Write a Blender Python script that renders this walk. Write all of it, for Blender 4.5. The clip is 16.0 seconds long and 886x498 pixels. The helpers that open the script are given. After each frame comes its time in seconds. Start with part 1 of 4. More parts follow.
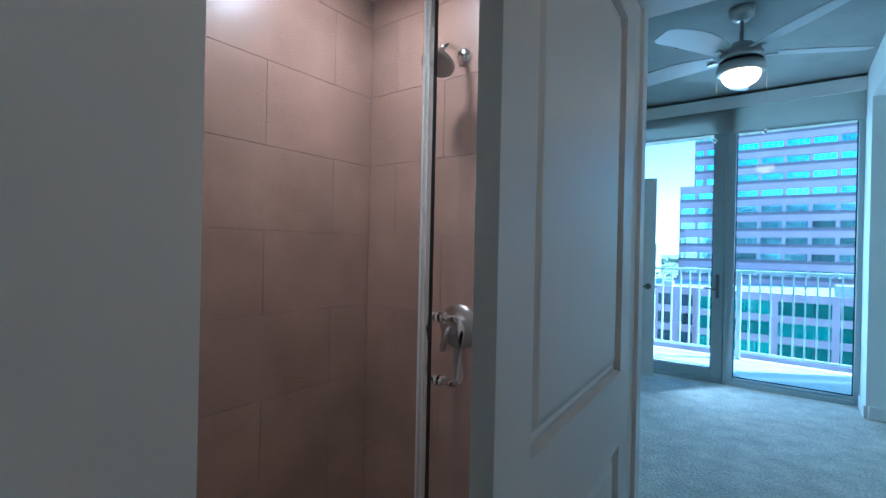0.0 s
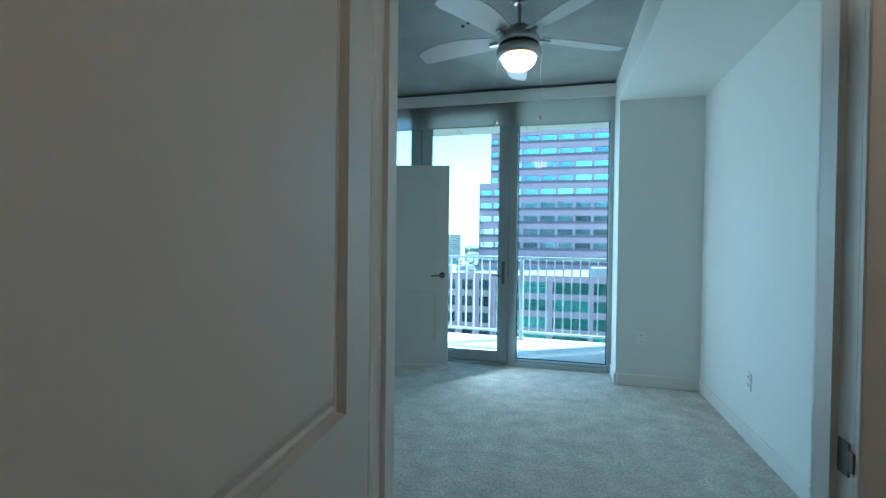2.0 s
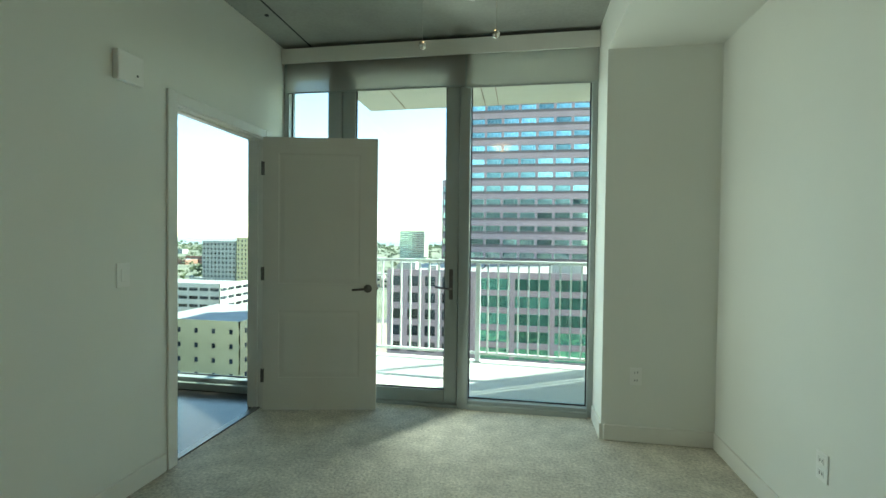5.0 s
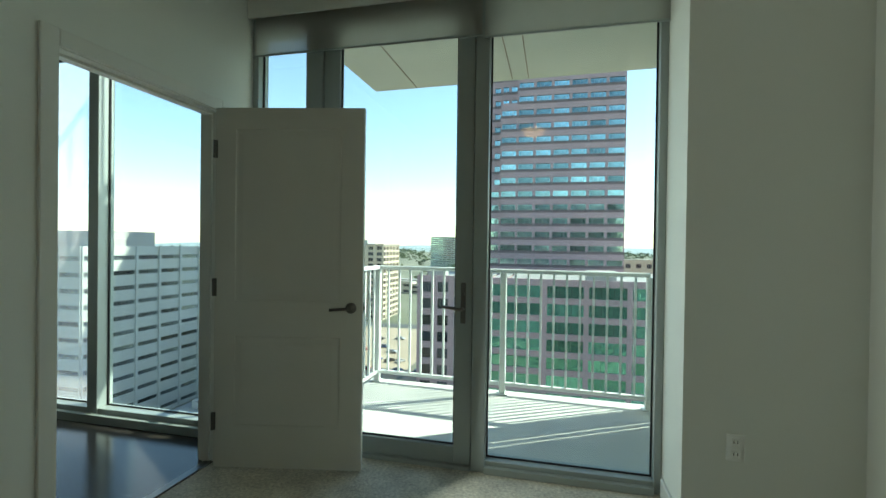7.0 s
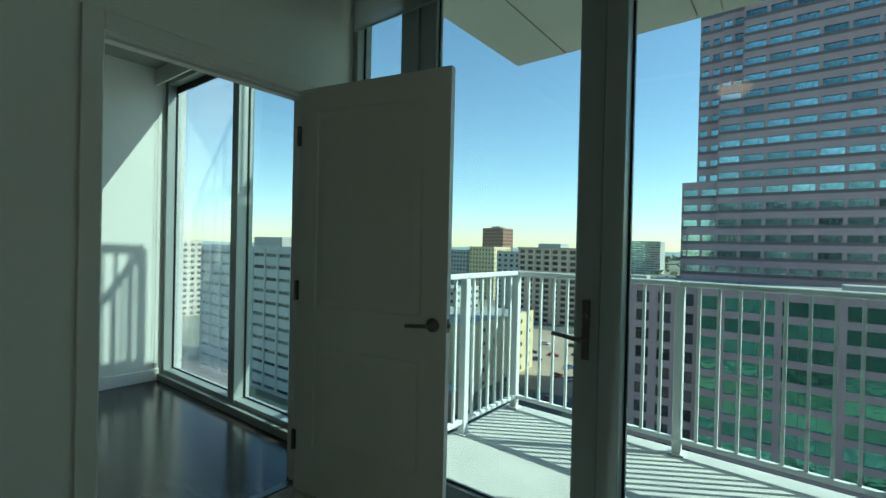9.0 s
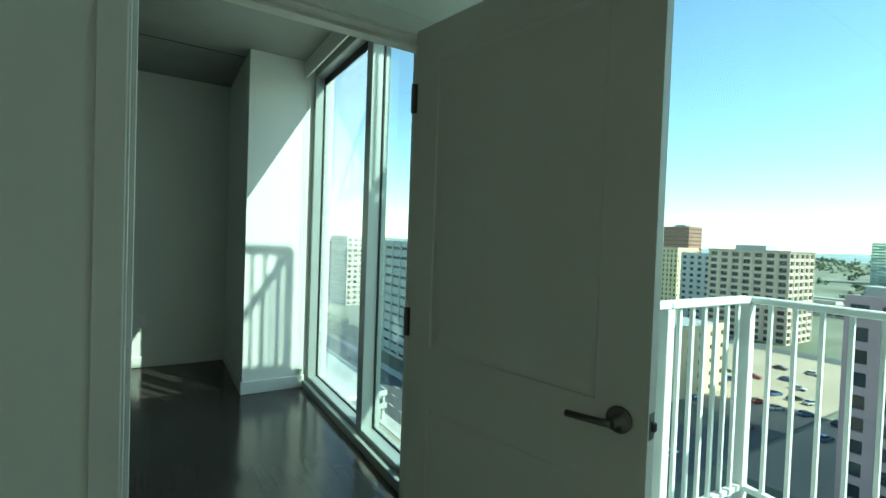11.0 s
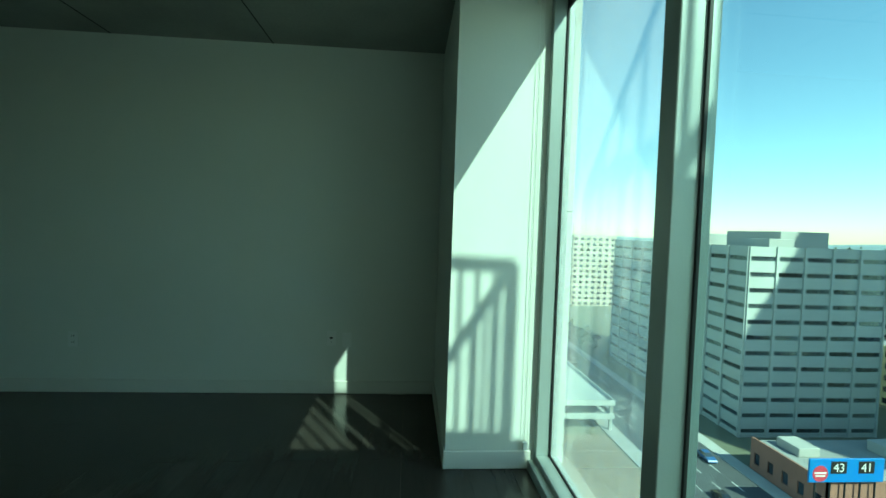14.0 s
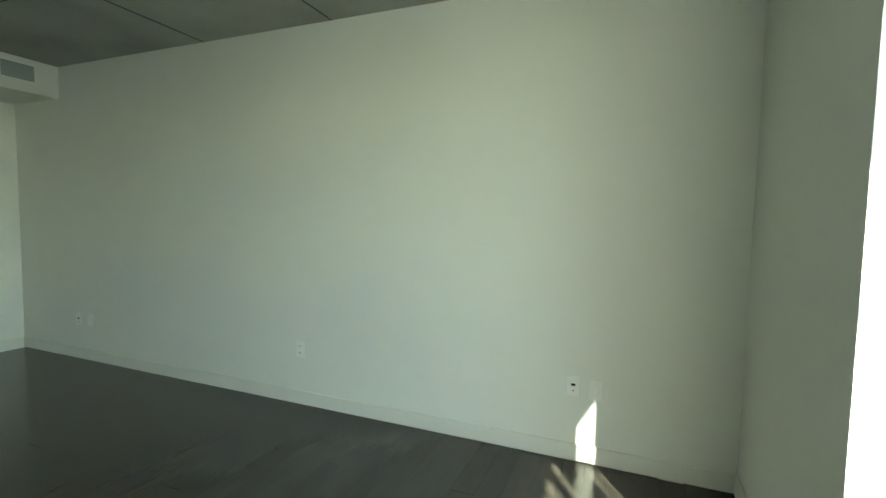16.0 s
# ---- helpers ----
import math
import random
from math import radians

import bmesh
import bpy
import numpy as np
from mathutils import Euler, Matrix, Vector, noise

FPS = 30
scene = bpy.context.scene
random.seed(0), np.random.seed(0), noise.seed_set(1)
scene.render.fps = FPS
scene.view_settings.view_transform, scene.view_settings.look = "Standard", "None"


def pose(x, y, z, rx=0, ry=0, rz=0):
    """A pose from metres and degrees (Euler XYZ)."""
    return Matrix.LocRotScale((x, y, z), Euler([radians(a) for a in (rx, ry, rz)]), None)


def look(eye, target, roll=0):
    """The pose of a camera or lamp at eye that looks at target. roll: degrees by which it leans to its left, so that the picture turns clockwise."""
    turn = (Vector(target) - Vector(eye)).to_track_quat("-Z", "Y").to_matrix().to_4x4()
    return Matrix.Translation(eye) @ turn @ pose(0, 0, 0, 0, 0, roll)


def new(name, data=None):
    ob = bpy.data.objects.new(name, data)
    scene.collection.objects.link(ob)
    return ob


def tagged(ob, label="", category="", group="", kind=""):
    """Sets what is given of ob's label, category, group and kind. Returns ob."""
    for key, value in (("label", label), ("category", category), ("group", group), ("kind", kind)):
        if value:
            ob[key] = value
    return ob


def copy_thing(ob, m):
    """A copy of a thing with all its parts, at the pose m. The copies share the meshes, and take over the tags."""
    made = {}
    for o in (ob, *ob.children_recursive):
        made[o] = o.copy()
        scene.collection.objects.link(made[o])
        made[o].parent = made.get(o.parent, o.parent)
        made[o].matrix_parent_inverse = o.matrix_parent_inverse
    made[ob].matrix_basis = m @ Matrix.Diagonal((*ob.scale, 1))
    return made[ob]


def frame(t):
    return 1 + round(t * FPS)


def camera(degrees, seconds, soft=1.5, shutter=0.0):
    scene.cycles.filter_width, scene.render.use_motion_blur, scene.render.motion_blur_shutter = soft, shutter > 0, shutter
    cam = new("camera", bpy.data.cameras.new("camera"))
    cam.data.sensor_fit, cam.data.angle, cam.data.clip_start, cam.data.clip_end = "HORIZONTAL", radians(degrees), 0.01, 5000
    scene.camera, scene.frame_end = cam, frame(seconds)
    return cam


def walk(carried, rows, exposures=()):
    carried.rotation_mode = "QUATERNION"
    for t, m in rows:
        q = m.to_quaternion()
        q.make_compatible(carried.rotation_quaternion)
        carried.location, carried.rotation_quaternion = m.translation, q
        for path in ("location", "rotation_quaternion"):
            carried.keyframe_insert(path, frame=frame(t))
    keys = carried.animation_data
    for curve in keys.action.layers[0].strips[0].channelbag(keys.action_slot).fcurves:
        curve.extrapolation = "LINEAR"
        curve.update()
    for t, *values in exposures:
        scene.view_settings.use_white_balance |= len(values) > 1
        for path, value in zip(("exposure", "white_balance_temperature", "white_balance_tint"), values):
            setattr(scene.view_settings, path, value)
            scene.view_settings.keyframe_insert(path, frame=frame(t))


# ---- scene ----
cam = camera(88.1, 16.0)
PATH = [
    (0, (1.945, -5.284, 1.28), (0.744, -3.685, 1.276), 1.2),
    (0.5, (1.977, -5.209, 1.27), (0.964, -3.485, 1.254), 1.3),
    (1, (1.975, -5.05, 1.246), (1.145, -3.23, 1.227), 1.2),
    (1.5, (1.938, -4.92, 1.259), (1.307, -3.022, 1.238), 0.9),
    (2, (1.95, -4.744, 1.262), (1.461, -2.805, 1.234), 0.7),
    (2.5, (1.956, -4.57, 1.278), (1.528, -2.617, 1.247), 0.7),
    (3, (1.922, -4.395, 1.284), (1.522, -2.435, 1.253), 0.7),
    (3.5, (1.877, -4.181, 1.291), (1.503, -2.217, 1.263), 0.7),
    (4, (1.891, -3.961, 1.3), (1.537, -1.992, 1.263), 0.7),
    (4.5, (1.928, -3.73, 1.305), (1.595, -1.759, 1.263), 0.7),
    (7, (1.895, -2.584, 1.289), (1.428, -0.639, 1.272), 0.8),
    (7.5, (1.922, -2.371, 1.292), (1.239, -0.491, 1.276), 0.8),
    (8, (2.01, -2.162, 1.286), (1.118, -0.372, 1.272), 0.9),
    (8.5, (2.089, -1.966, 1.272), (0.993, -0.293, 1.261), 1.2),
    (9, (2.037, -1.77, 1.276), (0.823, -0.18, 1.261), 1.3),
    (9.5, (1.97, -1.593, 1.283), (0.637, -0.102, 1.265), 1.6),
    (12, (0.986, -0.911, 1.374), (-0.868, -0.166, 1.296), 2.1),
    (12.5, (0.743, -0.859, 1.39), (-1.159, -0.248, 1.298), 2.1),
    (13, (0.49, -0.836, 1.367), (-1.451, -0.358, 1.289), 2.0),
    (13.5, (0.261, -0.801, 1.351), (-1.706, -0.448, 1.278), 2.0),
    (14, (0.05, -0.762, 1.373), (-1.942, -0.613, 1.289), 1.9),
    (14.5, (-0.179, -0.83, 1.364), (-2.175, -0.904, 1.278), 1.9),
    (15, (-0.429, -0.921, 1.363), (-2.408, -1.195, 1.283), 2.1),
    (15.5, (-0.69, -1.032, 1.374), (-2.634, -1.489, 1.276), 1.8),
    (16, (-0.955, -1.113, 1.428), (-2.807, -1.857, 1.295), 1.1),
]
EXPOSURES = [(0.0, 2.5, 4000, 8), (1.0, 2.35, 3900, 8), (2.0, 2.35, 4700, 8), (2.5, 2.4, 5500, 8), (3.0, 2.45, 6000, 4), (3.5, 2.4, 6300, 3), (4.0, 2.3, 6700, 4), (4.5, 2.25, 6800, 4), (7.0, 1.45, 6800, 10), (8.0, 1.15, 6900, 8), (8.5, 0.98, 6600, 5),
             (9.0, 0.62, 6000, 0), (9.7, 0.62, 6000, 0), (12.0, 1.85, 6300, -12), (13.0, 1.65, 6200, -14), (13.5, 1.1, 6000, -20), (14.5, 1.0, 6000, -26),
             (15.0, 1.45, 6300, -4), (15.5, 2.6, 7100, 10), (16.0, 3.5, 7700, 14)]
walk(cam, [(t, look(eye, target, roll)) for t, eye, target, roll in PATH], EXPOSURES)

# ---- sky and sun ----
SUN = Vector((1.0, 0.607, 1.027)).normalized()
world = bpy.data.worlds.new("sky")
scene.world = world
world.use_nodes = True
wt = world.node_tree
sky = wt.nodes.new("ShaderNodeTexSky")
sky.sky_type, sky.sun_disc = "NISHITA", False
sky.sun_elevation, sky.sun_rotation = math.asin(SUN.z), math.atan2(SUN.x, SUN.y)
sky.air_density, sky.dust_density, sky.ozone_density = 1.0, 0.25, 1.2
wt.links.new(sky.outputs[0], wt.nodes["Background"].inputs[0])
wt.nodes["Background"].inputs[1].default_value = 0.14
lamp = bpy.data.lights.new("sun", "SUN")
lamp.energy, lamp.angle, lamp.color = 5.0, radians(0.55), (1.0, 0.95, 0.87)
new("sun", lamp).matrix_world = look(SUN * 100, (0, 0, 0))
# area lamps added just inside the two window walls to boost the sky's light
for nm, at, to, w_, h_, power in (("skylight_bedroom", (1.28, -0.36, 1.28), (2.68, -1.36, 1.22), 0.7, 2.3, 2.9), ("skylight_living", (-0.75, -0.12, 1.35), (-1.35, -1.12, 1.30), 1.0, 2.4, 1.6)):
    ar = bpy.data.lights.new(nm, "AREA")
    ar.shape, ar.size, ar.size_y, ar.energy, ar.color = "RECTANGLE", w_, h_, power, (0.86, 1.0, 0.92)
    new(nm, ar).matrix_world = look(at, to)


# ---- materials ----
def material(name, color, rough=0.6, metal=0.0, vary=0.06, scale=6.0, bump=0.1, bump_scale=120.0, spread=0.0, stretch=None, coat=0.0, hue2=None, spec=0.5, grain=None, depth=(0.7, 1.2), relief=0.01):
    """A painted, cast or woven surface: two scales of tone, fine relief and a spread of tone between objects."""
    m = bpy.data.materials.new(name)
    m.use_nodes = True
    t = m.node_tree
    n, k = t.nodes, t.links
    b = n["Principled BSDF"]
    b.inputs["Metallic"].default_value = metal
    b.inputs["Coat Weight"].default_value = coat
    b.inputs["Specular IOR Level"].default_value = spec
    co = n.new("ShaderNodeTexCoord")
    mp = n.new("ShaderNodeMapping")
    k.new(co.outputs["Object"], mp.inputs[0])
    if stretch:
        mp.inputs["Scale"].default_value = stretch
    big, fine = n.new("ShaderNodeTexNoise"), n.new("ShaderNodeTexNoise")
    for q, sc in ((big, scale), (fine, bump_scale)):
        q.inputs["Scale"].default_value = sc
        q.inputs["Detail"].default_value = 4.0
        k.new(mp.outputs[0], q.inputs["Vector"])
    mixa = n.new("ShaderNodeMix")
    mixa.data_type = "RGBA"
    dark = tuple(c * (1 - vary * 2) for c in (hue2 or color))
    mixa.inputs[6].default_value, mixa.inputs[7].default_value = (*dark, 1), (*(min(1, c * (1 + vary)) for c in color), 1)
    ramp = n.new("ShaderNodeMapRange")
    ramp.inputs[1].default_value, ramp.inputs[2].default_value = 0.3, 0.7
    k.new(big.outputs[0], ramp.inputs[0])
    k.new(ramp.outputs[0], mixa.inputs[0])
    mixb = n.new("ShaderNodeMix")
    mixb.data_type, mixb.blend_type = "RGBA", "MULTIPLY"
    mixb.inputs[0].default_value = min(1, vary * 5) if grain is None else grain
    k.new(mixa.outputs[2], mixb.inputs[6])
    fr = n.new("ShaderNodeMapRange")
    fr.inputs[3].default_value, fr.inputs[4].default_value = depth
    k.new(fine.outputs[0], fr.inputs[0])
    k.new(fr.outputs[0], mixb.inputs[7])
    last = mixb.outputs[2]
    if spread:
        info = n.new("ShaderNodeObjectInfo")
        hs = n.new("ShaderNodeHueSaturation")
        mr = n.new("ShaderNodeMapRange")
        mr.inputs[3].default_value, mr.inputs[4].default_value = 1 - spread, 1 + spread
        k.new(info.outputs["Random"], mr.inputs[0])
        k.new(mr.outputs[0], hs.inputs["Value"])
        k.new(last, hs.inputs["Color"])
        last = hs.outputs[0]
    k.new(last, b.inputs["Base Color"])
    rr = n.new("ShaderNodeMapRange")
    rr.inputs[3].default_value, rr.inputs[4].default_value = max(0.02, rough * 0.85), min(1, rough * 1.15)
    k.new(big.outputs[0], rr.inputs[0])
    k.new(rr.outputs[0], b.inputs["Roughness"])
    if bump:
        bp = n.new("ShaderNodeBump")
        bp.inputs["Strength"].default_value = bump
        bp.inputs["Distance"].default_value = relief
        k.new(fine.outputs[0], bp.inputs["Height"])
        k.new(bp.outputs[0], b.inputs["Normal"])
    return m


def glass(name, tint, gloss=1.0, dust=0.0):
    """A thin clear pane: it lets light straight through and mirrors by its Fresnel share."""
    m = bpy.data.materials.new(name)
    m.use_nodes = True
    t = m.node_tree
    n, k = t.nodes, t.links
    n.remove(n["Principled BSDF"])
    clear, shine, mix, fres = n.new("ShaderNodeBsdfTransparent"), n.new("ShaderNodeBsdfGlossy"), n.new("ShaderNodeMixShader"), n.new("ShaderNodeLayerWeight")
    clear.inputs[0].default_value = (*tint, 1)
    shine.inputs["Roughness"].default_value = 0.0
    shine.inputs[0].default_value = (gloss, gloss, gloss, 1)
    fres.inputs[0].default_value = 0.5
    power, share = n.new("ShaderNodeMath"), n.new("ShaderNodeMapRange")
    power.operation = "POWER"
    power.inputs[1].default_value = 4.0
    share.inputs[3].default_value, share.inputs[4].default_value = 0.035, 0.85
    k.new(fres.outputs["Facing"], power.inputs[0])
    k.new(power.outputs[0], share.inputs[0])
    k.new(share.outputs[0], mix.inputs[0])
    k.new(clear.outputs[0], mix.inputs[1])
    k.new(shine.outputs[0], mix.inputs[2])
    last = mix.outputs[0]
    if dust:
        film_, blend, co, ns, rg = n.new("ShaderNodeBsdfTranslucent"), n.new("ShaderNodeMixShader"), n.new("ShaderNodeTexCoord"), n.new("ShaderNodeTexNoise"), n.new("ShaderNodeMapRange")
        film_.inputs[0].default_value = (0.95, 0.95, 0.95, 1)
        ns.inputs["Scale"].default_value, ns.inputs["Detail"].default_value = 1.6, 5.0
        rg.inputs[3].default_value, rg.inputs[4].default_value = dust * 0.5, dust * 1.5
        k.new(co.outputs["Object"], ns.inputs["Vector"])
        k.new(ns.outputs[0], rg.inputs[0])
        k.new(rg.outputs[0], blend.inputs[0])
        k.new(last, blend.inputs[1])
        k.new(film_.outputs[0], blend.inputs[2])
        last = blend.outputs[0]
    k.new(last, n["Material Output"].inputs[0])
    return m


def glow(name, color, strength):
    m = bpy.data.materials.new(name)
    m.use_nodes = True
    b = m.node_tree.nodes["Principled BSDF"]
    b.inputs["Base Color"].default_value = (0.9, 0.85, 0.75, 1)
    b.inputs["Emission Color"].default_value = (*color, 1)
    b.inputs["Emission Strength"].default_value = strength
    return m


WALL = material("wall_paint", (0.80, 0.81, 0.76), 0.75, vary=0.012, scale=1.5, bump=0.08, bump_scale=260)
TRIM = material("trim_paint", (0.78, 0.77, 0.72), 0.45, vary=0.012, scale=3, bump=0.02, bump_scale=90)
DOORP = material("door_paint", (0.66, 0.64, 0.58), 0.45, vary=0.015, scale=3, bump=0.04, bump_scale=140)
CONC = material("concrete_ceiling", (0.36, 0.37, 0.34), 0.85, vary=0.10, scale=1.6, bump=0.15, bump_scale=45)
SLAB = material("balcony_concrete", (0.52, 0.51, 0.48), 0.85, vary=0.05, scale=2.5, bump=0.15, bump_scale=70)
SOFF = material("balcony_soffit", (0.62, 0.61, 0.55), 0.85, vary=0.04, scale=2.0, bump=0.1, bump_scale=60)
CARPET = material("carpet_pile", (0.62, 0.58, 0.49), 0.95, vary=0.10, scale=7.0, bump=1.0, bump_scale=60, spec=0.1, grain=1.0, depth=(0.4, 1.55))
FLOORW = material("dark_stained_wood", (0.05, 0.043, 0.038), 0.17, vary=0.05, scale=5.0, bump=0.02, bump_scale=40, spread=0.1, stretch=(0.6, 6, 6))
ALU = material("painted_aluminium", (0.36, 0.40, 0.39), 0.4, metal=0.2, vary=0.02, scale=3, bump=0.02)
GASKET = material("black_gasket", (0.012, 0.012, 0.013), 0.6, vary=0.02, bump=0.0)
RAILP = material("rail_paint", (0.72, 0.73, 0.72), 0.4, vary=0.03, scale=5, bump=0.04)
BLIND = material("blind_fabric", (0.42, 0.41, 0.38), 0.9, vary=0.04, scale=8, bump=0.3, bump_scale=500)
bt = BLIND.node_tree
tl, mx = bt.nodes.new("ShaderNodeBsdfTranslucent"), bt.nodes.new("ShaderNodeMixShader")
tl.inputs[0].default_value, mx.inputs[0].default_value = (0.75, 0.74, 0.70, 1), 0.5
bt.links.new(bt.nodes["Principled BSDF"].outputs[0], mx.inputs[1]), bt.links.new(tl.outputs[0], mx.inputs[2])
weave, mesh_gap = bt.nodes.new("ShaderNodeMixShader"), bt.nodes.new("ShaderNodeBsdfTransparent")
weave.inputs[0].default_value = 0.28
bt.links.new(mx.outputs[0], weave.inputs[1]), bt.links.new(mesh_gap.outputs[0], weave.inputs[2])
bt.links.new(weave.outputs[0], bt.nodes["Material Output"].inputs[0])
STEEL = material("brushed_steel", (0.50, 0.47, 0.44), 0.3, metal=1.0, vary=0.05, scale=8, bump=0.03, bump_scale=200, stretch=(1, 1, 14))
CHROME = material("chrome", (0.8, 0.78, 0.75), 0.08, metal=1.0, vary=0.02, bump=0.0)
BRONZE = material("dark_lever_metal", (0.16, 0.15, 0.14), 0.35, metal=0.9, vary=0.05, bump=0.0)
PLASTIC = material("white_plastic", (0.86, 0.86, 0.83), 0.4, vary=0.01, bump=0.0)
DARKP = material("dark_slot", (0.012, 0.012, 0.012), 0.6, vary=0.02, bump=0.0)
BLADE = material("fan_blade", (0.62, 0.62, 0.60), 0.35, vary=0.03, scale=5, bump=0.02)
BOWL = glow("bowl_glass", (1.0, 0.58, 0.24), 1.5)
VLIGHT = glow("vanity_glass", (1.0, 0.62, 0.34), 1.2)
TILE = material("shower_tile", (0.42, 0.265, 0.19), 0.34, vary=0.10, scale=4.5, bump=0.06, bump_scale=60, spread=0.07)
GROUT = material("grout", (0.30, 0.205, 0.16), 0.9, vary=0.08, scale=20, bump=0.2)
BATHF = material("bath_floor_tile", (0.30, 0.26, 0.22), 0.4, vary=0.08, scale=4, bump=0.05)
PANE = glass("window_glass", (0.83, 0.94, 0.905), 0.9)
DUSTY = glass("dusty_window_glass", (0.83, 0.94, 0.905), 0.9, 0.10)
SHGLASS = glass("shower_glass", (0.93, 0.95, 0.94), 0.9)
ASPHALT = material("asphalt", (0.075, 0.08, 0.085), 0.9, vary=0.10, scale=0.08, bump=0.2, bump_scale=4)
GROUND = material("far_ground", (0.20, 0.19, 0.14), 0.95, vary=0.16, scale=0.012, bump=0.0, bump_scale=0.08, hue2=(0.13, 0.15, 0.09))
LOT = material("dirt_lot", (0.33, 0.265, 0.195), 0.95, vary=0.10, scale=0.06, bump=0.2, bump_scale=3)
WALKC = material("pavement_concrete", (0.42, 0.41, 0.38), 0.9, vary=0.06, scale=0.3, bump=0.1, bump_scale=6)
LINEW = material("road_paint", (0.75, 0.75, 0.70), 0.8, vary=0.1, scale=2, bump=0.0)
MAUVE = material("mauve_granite", (0.45, 0.305, 0.32), 0.55, vary=0.05, scale=0.25, bump=0.05, bump_scale=3)
MAUVED = material("dark_granite_ledge", (0.17, 0.12, 0.125), 0.5, vary=0.05, scale=0.4, bump=0.0)
TGLASS = material("tower_glass", (0.34, 0.52, 0.54), 0.06, metal=0.9, vary=0.25, scale=0.5, bump=0.6, bump_scale=0.5, spread=0.5, relief=0.05)
GGLASS = material("green_mirror_glass", (0.17, 0.46, 0.38), 0.02, metal=0.95, vary=0.05, scale=0.4, bump=1.0, bump_scale=0.55, spread=0.45, grain=0.0, relief=0.12)
DGLASS = material("dark_window_glass", (0.035, 0.045, 0.06), 0.08, vary=0.3, scale=0.6, bump=0.1, bump_scale=0.6, spread=0.6, spec=0.7)
OGLASS = material("grey_mirror_glass", (0.22, 0.27, 0.28), 0.08, metal=0.7, vary=0.3, scale=0.5, bump=0.15, bump_scale=0.5, spread=0.6)
WHITEB = material("white_office_panel", (0.45, 0.46, 0.43), 0.7, vary=0.04, scale=0.2, bump=0.05, bump_scale=3)
BEIGE = material("beige_stucco", (0.58, 0.49, 0.38), 0.85, vary=0.05, scale=0.2, bump=0.05, bump_scale=3)
YELLOW = material("yellow_stucco", (0.66, 0.55, 0.33), 0.85, vary=0.05, scale=0.2, bump=0.05, bump_scale=3)
GREYB = material("grey_concrete_block", (0.40, 0.39, 0.36), 0.85, vary=0.06, scale=0.2, bump=0.05, bump_scale=3)
REDB = material("red_brown_brick", (0.30, 0.15, 0.11), 0.85, vary=0.06, scale=0.3, bump=0.1, bump_scale=5)
ROOFM = material("roof_membrane", (0.30, 0.30, 0.29), 0.9, vary=0.12, scale=0.15, bump=0.05, bump_scale=3)
LEAF = material("foliage", (0.12, 0.15, 0.075), 0.9, vary=0.25, scale=0.2, bump=0.2, bump_scale=2)
BLUEP = material("billboard_blue", (0.03, 0.16, 0.50), 0.5, vary=0.15, scale=0.4, bump=0.0, hue2=(0.05, 0.26, 0.60))
REDP = material("billboard_red", (0.45, 0.05, 0.08), 0.5, vary=0.05, bump=0.0)
TYRE = material("tyre_rubber", (0.02, 0.02, 0.02), 0.8, vary=0.05, bump=0.0)
CARS = [material("car_paint_" + nm, c, 0.25, vary=0.02, bump=0.0, coat=0.6) for nm, c in
        (("white", (0.75, 0.75, 0.74)), ("black", (0.03, 0.03, 0.035)), ("red", (0.35, 0.03, 0.04)), ("blue", (0.05, 0.12, 0.30)), ("silver", (0.42, 0.43, 0.44)))]


# ---- building blocks ----
def thing(name, label, category, m=None, group="", kind=""):
    ob = new(name)
    ob.empty_display_size = 0.1
    ob.matrix_world = m or Matrix()
    return tagged(ob, label, category, group, kind)


def part(name, bm, mat, parent=None, label=""):
    """Links a bmesh as one mesh object under a thing or a part, in the parent's own axes."""
    me = bpy.data.meshes.new(name)
    bm.to_mesh(me)
    bm.free()
    me.materials.append(mat)
    ob = new(name, me)
    ob.parent = parent
    return tagged(ob, label) if label else ob


def again(ob, m):
    """One more object on the same mesh, under the same parent."""
    c = new(ob.name.split(".")[0], ob.data)
    c.parent = ob.parent
    c.matrix_basis = m
    return c


def box(x0, x1, y0, y1, z0, z1, bevel=0.0, bm=None, m=None, seg=1):
    bm = bm or bmesh.new()
    vs = bmesh.ops.create_cube(bm, size=1)["verts"]
    for v in vs:
        v.co = ((x0, x1)[v.co.x > 0], (y0, y1)[v.co.y > 0], (z0, z1)[v.co.z > 0])
    if bevel:
        es = list({e for v in vs for e in v.link_edges})
        r = bmesh.ops.bevel(bm, geom=es, offset=bevel, segments=seg, affect="EDGES", profile=0.5)
        vs = list({v for f in r["faces"] for v in f.verts} | {v for v in vs if v.is_valid})
    if m:
        bmesh.ops.transform(bm, matrix=m, verts=[v for v in vs if v.is_valid])
    return bm


def rod(a, b, r, bm=None, seg=12, r2=None):
    bm = bm or bmesh.new()
    a, b = Vector(a), Vector(b)
    m = Matrix.Translation((a + b) / 2) @ (b - a).to_track_quat("Z", "Y").to_matrix().to_4x4()
    bmesh.ops.create_cone(bm, cap_ends=True, segments=seg, radius1=r, radius2=r if r2 is None else r2, depth=(b - a).length, matrix=m)
    return bm


